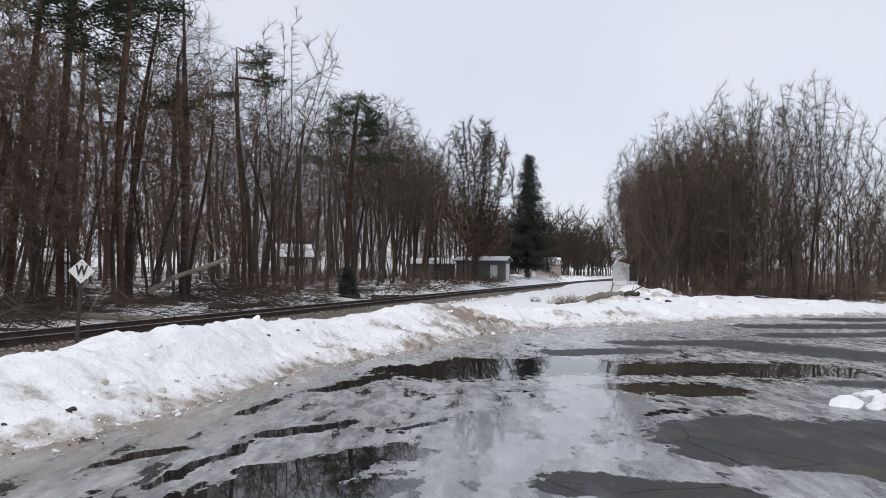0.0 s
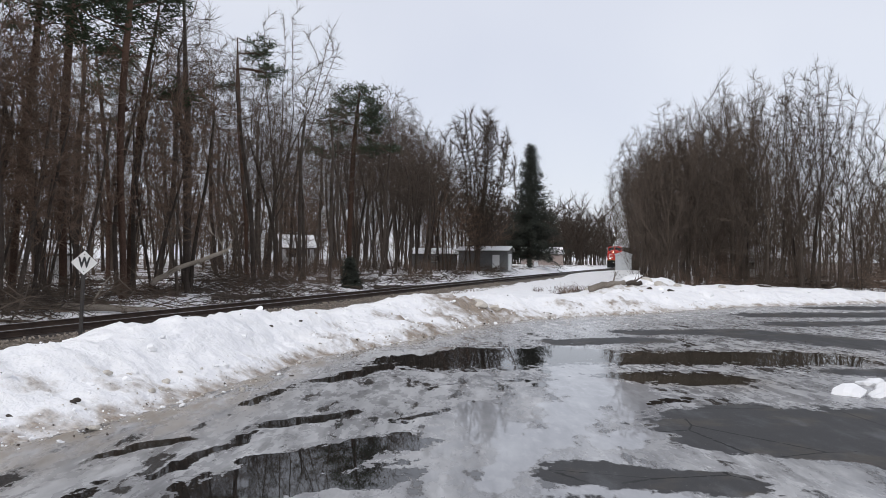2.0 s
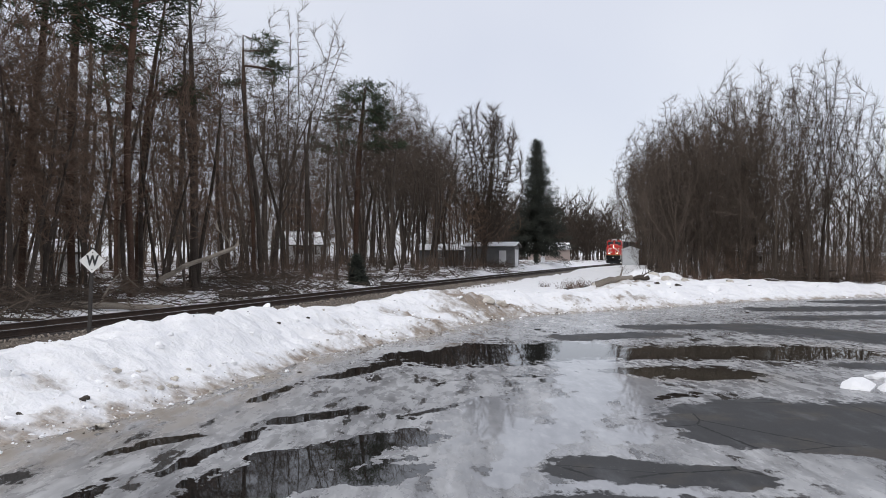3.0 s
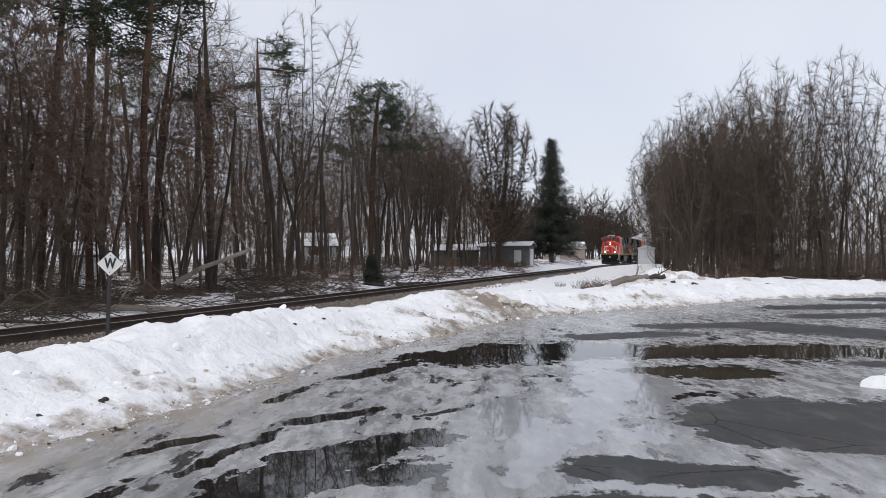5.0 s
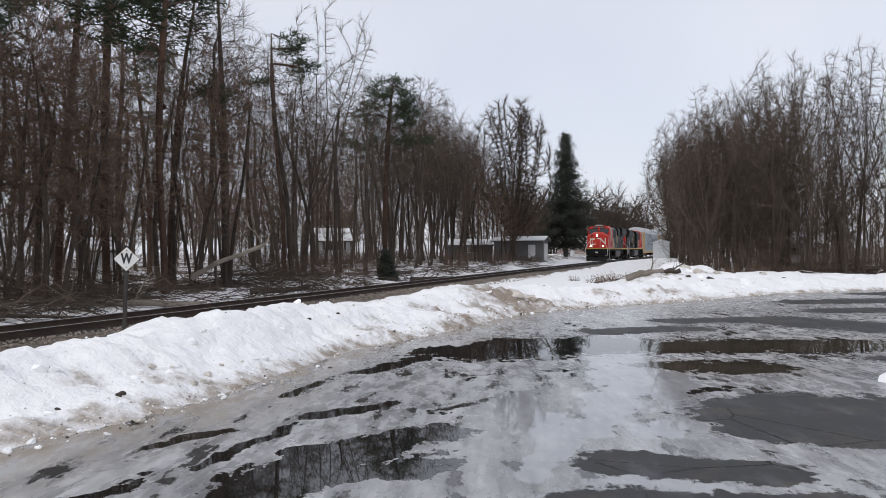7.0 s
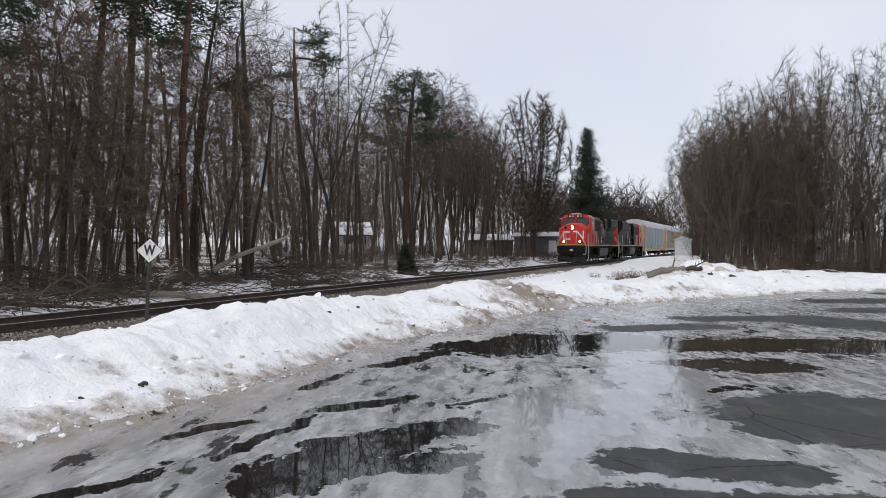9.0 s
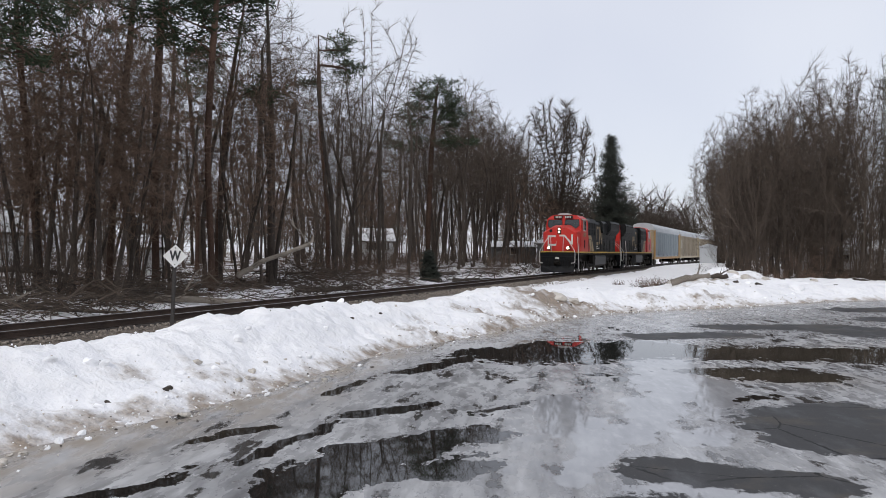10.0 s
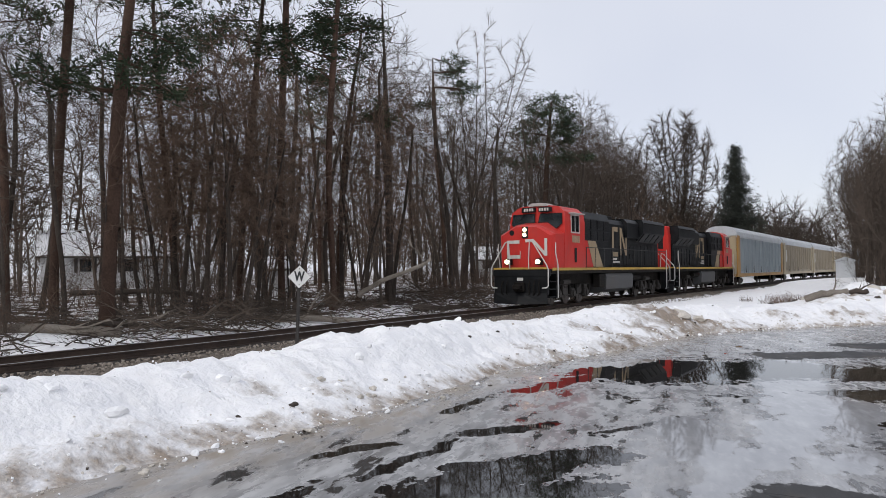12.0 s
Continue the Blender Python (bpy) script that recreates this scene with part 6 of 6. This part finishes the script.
bough("fallen_log", [gz(-13.4, 35.65, 0.75), (-12.6, 35.9, 1.75), (-10.15, 36.65, 2.75)], 0.13, 0.09, "pale broken trunk leaning across the brush", DEADWOOD, 1, 3)
bough("fallen_log", [gz(-17.0, 28.6, 0.12), gz(-15.0, 29.5, 0.16), gz(-11.0, 31.0, 0.14)], 0.17, 0.12, "grey fallen trunk lying beside the railway", DEADWOOD, 2, 5)
bough("fallen_log", [gz(-11.4, 38.2, 0.15), gz(-10.0, 38.7, 0.25), gz(-8.6, 39.1, 0.45)], 0.15, 0.11, "dark rotten log beside the railway", BARK, 3, 3)
bough("fallen_log", [gz(-20.0, 22.0, 0.15), gz(-17.5, 23.2, 0.25), gz(-13.5, 25.4, 0.1)], 0.13, 0.05, "crooked fallen bough lying on the snow", BARK, 4, 9)
bough("fallen_log", [gz(-22.5, 20.0, 0.1), gz(-19.0, 21.0, 0.15), gz(-16.4, 22.0, 0.1)], 0.20, 0.15, "grey fallen trunk among dead branches", DEADWOOD, 5, 7)
bough("fallen_log", [gz(-25.0, 30.0, 0.9), gz(-20.5, 31.4, 1.0), gz(-18.0, 33.0, 0.3)], 0.13, 0.08, "crooked dead trunk propped above the snow", BARK, 6, 8)
bough("fallen_log", [gz(8.3, 45.2, 0.12), gz(9.3, 45.3, 0.2), gz(10.4, 45.6, 0.16)], 0.21, 0.15, "weathered log half sunk in the snow pile", DEADWOOD, 7, 1)
bough("fallen_log", [gz(9.6, 46.9, 0.15), gz(10.6, 47.0, 0.25), gz(11.8, 47.2, 0.2)], 0.22, 0.14, "dark log on the snow pile", BARK, 8, 2)
bough("fallen_log", [gz(-5.0, 56.0, 0.1), gz(-2.0, 58.5, 0.2)], 0.16, 0.1, "dark fallen trunk at the edge of the woods", BARK, 9, 6)
bough("fallen_log", [gz(19.5, 55.4, 0.2), gz(24.0, 56.0, 0.4), gz(28.0, 56.6, 0.2)], 0.13, 0.07, "fallen bough under the grove", BARK, 10, 8)


def litter_pile(name, seed, w, d, h, n, mat, label):
    """Dead branches lying criss-cross."""
    rng = random.Random(seed)
    wd = Wood(rng)
    for _ in range(n):
        p = Vector((rng.uniform(-w / 2, w / 2), rng.uniform(-d / 2, d / 2), h * rng.random() ** 1.8))
        a = rng.uniform(0, 6.3)
        ln = rng.uniform(0.6, 2.4)
        pts = wd.curve(p, Vector((math.cos(a), math.sin(a), rng.gauss(0.05, 0.18))), ln, 3, 0.16, -0.02)
        r = rng.uniform(0.012, 0.035)
        wd.tube(pts, [r, r * 0.8, r * 0.5, 0], 4)
        for e in range(3):
            q, ax = at_fraction(pts, rng.uniform(0.2, 0.95))
            wd.tube(wd.curve(q, sideways(rng, ax, 0.7, rng.random() * 6.3), ln * 0.35, 1, 0.1), [0.009, 0], 3)
    root = empty(name)
    part("branch_tangle", wd.v, wd.f, mat, root)
    return tagged(root, label, "branch pile", "dead branch piles by the railway")


prng = random.Random(31)
PILES = [litter_pile("branch_pile", 600 + i, 4.2, 2.6, (0.5, 0.8, 0.35)[i], (70, 90, 70)[i], (BARK, TWIG, BARK)[i], "heap of dead branches on the snow") for i in range(3)]
for a in range(2, 110, 3):
    for lat in ((4.9, 7.0, 9.5) if a < 45 else (5.6,)):
        q = on_track(a + prng.uniform(-1, 1), lat + prng.uniform(-0.8, 1.8))
        if prng.random() < (0.55 if lat < 5.7 else 0.85):
            plant(PILES, q.x, q.y, prng, prng.uniform(0.6, 1.15))
for ang, dist in ((17.5, 57), (20, 58), (22.5, 59), (25.5, 61), (28.5, 63), (15.5, 58)):
    x, y = polar(ang, dist)
    plant(PILES, x, y, prng, prng.uniform(0.8, 1.2))

# weeds on the snow and dark clods in the bank
WEEDS = [tagged(thicket("dry_weeds", 700 + i, 0.75, 1.3, 40, TWIG_RED, 4), "dry brown weeds standing out of the snow", "weeds", "dry weeds") for i in range(2)]
for x, y, s in ((7.0, 47.5, 1.0), (8.2, 48.2, 0.9), (8.0, 50.5, 1.0), (9.5, 52, 0.8), (6.2, 52, 0.6), (16.5, 52.5, 1.0), (18.5, 53.2, 1.1), (20.6, 53.6, 1.0), (23, 54.4, 1.2), (13.3, 52.4, 0.8), (33, 57, 1.1), (36, 59, 1.2)):
    plant(WEEDS, x, y, prng, s)


def clod(name, seed, r):
    """A lump with a broken surface."""
    rng = random.Random(seed)
    bm = bmesh.new()
    bmesh.ops.create_icosphere(bm, subdivisions=2, radius=r)
    for v in bm.verts:
        v.co *= 1 + 0.9 * (noise.noise(v.co * (2.2 / r) * 0.5 + Vector((seed, 0, 0)))) * 0.6
        v.co.z *= 0.65
    me = bpy.data.meshes.new(name)
    bm.to_mesh(me)
    bm.free()
    return me


SNOW_LUMP = grainy("snow_lump", (0.90, 0.90, 0.915), (0.96, 0.96, 0.955), 4, 0.8, bump=0.5)
DIRTY_LUMP = grainy("dirty_ice", (0.34, 0.30, 0.25), (0.72, 0.68, 0.62), 5, 0.8, bump=0.5)
EARTH = grainy("earth_clod", (0.025, 0.020, 0.016), (0.10, 0.08, 0.065), 9, 0.95, bump=0.6)
lumps = {m.name: [clod("lump", 20 + i, 1.0) for i in range(4)] for m in (SNOW_LUMP, DIRTY_LUMP, EARTH)}
for m in (SNOW_LUMP, DIRTY_LUMP, EARTH):
    for me in lumps[m.name]:
        me.materials.append(m)
crng = random.Random(90)


def set_lump(name, mat, x, y, r, label, group, cat, sink=0.3):
    o = new(name, lumps[mat.name][crng.randrange(4)])
    z = float(ground_height(x, y)) if edge_distance(np.array(x), np.array(y))[0] > 0.3 else 0.0
    o.matrix_basis = pose(x, y, z - r * 0.65 * sink + r * 0.3, crng.uniform(-20, 20), crng.uniform(-20, 20), crng.uniform(0, 360)) @ Matrix.Diagonal((r, r * crng.uniform(0.6, 1.0), r * crng.uniform(0.6, 1), 1))
    return tagged(o, label, cat, group)


for x, y, r in ((-5.44, 11.55, 0.08), (-5.40, 11.40, 0.06), (-5.89, 10.64, 0.07), (-8.35, 13.3, 0.18), (-8.0, 13.0, 0.12), (-5.9, 22.5, 0.09), (-5.6, 24.3, 0.10), (-3.4, 26.6, 0.10), (-4.0, 22.4, 0.06), (-5.6, 18.3, 0.06), (-3.8, 20.6, 0.06), (-2.0, 26.9, 0.12), (-3.1, 15.9, 0.06), (-8.9, 12.0, 0.16), (-4.3, 19.4, 0.06), (2.6, 34.5, 0.1), (4.6, 38.5, 0.1), (11.0, 41.0, 0.1), (18, 44.5, 0.12)):
    set_lump("earth_clod", EARTH, x, y, r, "small dark clod of earth in the snow bank", "earth clods", "clod", 0.5)
pts = [(Vector(a), Vector(b)) for a, b in zip(EDGE[1:], EDGE[2:])]
for i in range(150):
    a, b = pts[min(len(pts) - 2, int(crng.random() ** 1.1 * len(pts)))]
    p = a.lerp(b, crng.random())
    nrm_ = Vector((-(b - a).y, (b - a).x)).normalized()
    p = p + nrm_ * crng.gauss(0.2, 0.4)
    set_lump("snow_chunk", SNOW_LUMP if crng.random() < 0.55 else DIRTY_LUMP, p.x, p.y, crng.uniform(0.03, 0.09), "broken chunk of ploughed snow at the bank's foot", "snow chunks", "snow")
for i in range(70):
    t = crng.random()
    a, b = pts[min(len(pts) - 2, int(t * len(pts)))]
    p = a.lerp(b, crng.random()) + Vector((-(b - a).y, (b - a).x)).normalized() * crng.uniform(1.0, 3.2)
    set_lump("snow_chunk", SNOW_LUMP, p.x, p.y, crng.uniform(0.06, 0.16), "broken chunk of ploughed snow upon the bank", "snow chunks", "snow", 0.7)
crumbs = {m.name: Shape() for m in (SNOW_LUMP, DIRTY_LUMP, EARTH)}
OCTA = ((1, 0, 0), (0, 1, 0), (-1, 0, 0), (0, -1, 0), (0, 0, 0.8), (0, 0, -0.8))
for i in range(1500):
    a, b = pts[min(len(pts) - 3, int(crng.random() ** 1.2 * (len(pts) - 2)))]
    k = crng.random()
    off_ = crng.gauss(0.15, 0.28) if k < 0.55 else crng.uniform(0.2, 3.4)
    p = a.lerp(b, crng.random()) + Vector((-(b - a).y, (b - a).x)).normalized() * off_
    r = crng.uniform(0.012, 0.042) * (1.4 if p.y > 20 else 0.7)
    z = float(ground_height(p.x, p.y)) if off_ > 0.3 else max(0.0, float(ground_height(p.x, p.y)))
    m = Matrix.Translation((p.x, p.y, z + r * 0.25)) @ Euler((crng.random(), crng.random(), crng.random() * 6)).to_matrix().to_4x4()
    sort = EARTH if crng.random() < (0.08 if k < 0.55 else 0.03) else DIRTY_LUMP if crng.random() < (0.5 if k < 0.55 else 0.12) else SNOW_LUMP
    crumbs[sort.name].add([m @ (Vector(v) * r * crng.uniform(0.6, 1.25)) for v in OCTA], [(0, 1, 4), (1, 2, 4), (2, 3, 4), (3, 0, 4), (1, 0, 5), (2, 1, 5), (3, 2, 5), (0, 3, 5)])
for m, label in ((SNOW_LUMP, "white snow crumbs scattered over the ploughed bank"), (DIRTY_LUMP, "dirty ice crumbs along the foot of the bank"), (EARTH, "dark grit and twigs scattered on the snow bank")):
    tagged(crumbs[m.name].link("snow_crumbs" if m is not EARTH else "grit", m), label, "snow crumbs" if m is not EARTH else "grit", kind="stuff")
for x, y, r in ((-0.8, 25.6, 0.45), (1.2, 30.2, 0.5), (1.9, 30.9, 0.4), (12.9, 47.3, 0.4), (14.2, 47.8, 0.35)):
    set_lump("dirty_snow_heap", DIRTY_LUMP, x, y, r, "heap of gritty brown ploughed snow", "dirty snow heaps", "snow", 0.9)
for i in range(18):
    set_lump("snow_heap", SNOW_LUMP, 8.5 + crng.gauss(0, 0.5), 14.2 + crng.gauss(0, 0.5), crng.uniform(0.14, 0.38), "small melting heap of snow on the lot", "melting snow heaps", "snow", 0.55)

for i in range(46):
    x, y = 11.5 + crng.gauss(0, 2.6), 47.2 + crng.gauss(0, 1.5)
    if crng.random() < 0.4:
        set_lump("earth_clod", EARTH, x, y, crng.uniform(0.08, 0.3), "dark clod of earth in the snow pile", "earth clods", "clod", 0.7)
    else:
        set_lump("snow_chunk", SNOW_LUMP if crng.random() < 0.6 else DIRTY_LUMP, x, y, crng.uniform(0.12, 0.42), "broken chunk of ploughed snow in the pile", "snow chunks", "snow", 0.6)
for i in range(26):
    x, y = polar(crng.uniform(14, 33), crng.uniform(54.5, 58))
    set_lump("earth_clod", EARTH, x, y, crng.uniform(0.12, 0.4), "dark clod of earth under the grove", "earth clods", "clod", 0.8)

# nest in the grove
Shape_nest = Wood(random.Random(8))
for _ in range(60):
    a = Shape_nest.rng.uniform(0, 6.3)
    p = Vector((math.cos(a) * 0.2, math.sin(a) * 0.2, Shape_nest.rng.uniform(-0.12, 0.12)))
    Shape_nest.tube([p, p + Vector((-math.sin(a), math.cos(a), 0)) * 0.3], [0.02, 0], 3)
nest = empty("nest", pose(23.77, 59.42, 12.97))
part("twig_tangle", Shape_nest.v, Shape_nest.f, BARK, nest)
tagged(nest, "dark squirrel nest of twigs high in a bare tree", "nest")

# ballast stones, nearest the camera
brng = random.Random(44)
bed = Shape()
for i in range(5200):
    a = 4 + 62 * brng.random() ** 1.25
    lat = brng.choice((-1, -1, -1, 1)) * brng.uniform(1.25, 2.9)
    q = on_track(a, lat)
    r = brng.uniform(0.025, 0.055)
    z = 0.40 * (1 - float(smooth(np.array(abs(lat)), 1.55, 3.1))) + 0.05
    v = [Vector(d) * r * brng.uniform(0.7, 1.2) for d in ((1, 0, 0), (0, 1, 0), (-1, 0, 0), (0, -1, 0), (0, 0, 0.8), (0, 0, -0.8))]
    m = Matrix.Translation((q.x, q.y, z + r * 0.3)) @ Euler((brng.random(), brng.random(), brng.random() * 6)).to_matrix().to_4x4()
    bed.add([m @ p for p in v], [(0, 1, 4), (1, 2, 4), (2, 3, 4), (3, 0, 4), (1, 0, 5), (2, 1, 5), (3, 2, 5), (0, 3, 5)])
tagged(bed.link("ballast_stones", STONE), "coarse grey and brown ballast stones along the ties", "gravel", kind="stuff")


def motions():
    for ob, back, flip in TRAIN:
        walk(ob, [(t, train_pose(t, back, flip)) for t in range(13)])
        for w in [c for c in ob.children_recursive if c.name.startswith("wheelset")]:
            r = w.matrix_basis.translation.z
            y = w.matrix_basis.translation.y
            way = -1 if flip else 1
            walk(w, [(i / FPS, pose(0, y, r, way * math.degrees((train_front(0) - train_front(i / FPS)) / r))) for i in range(12 * FPS + 1)])


motions()
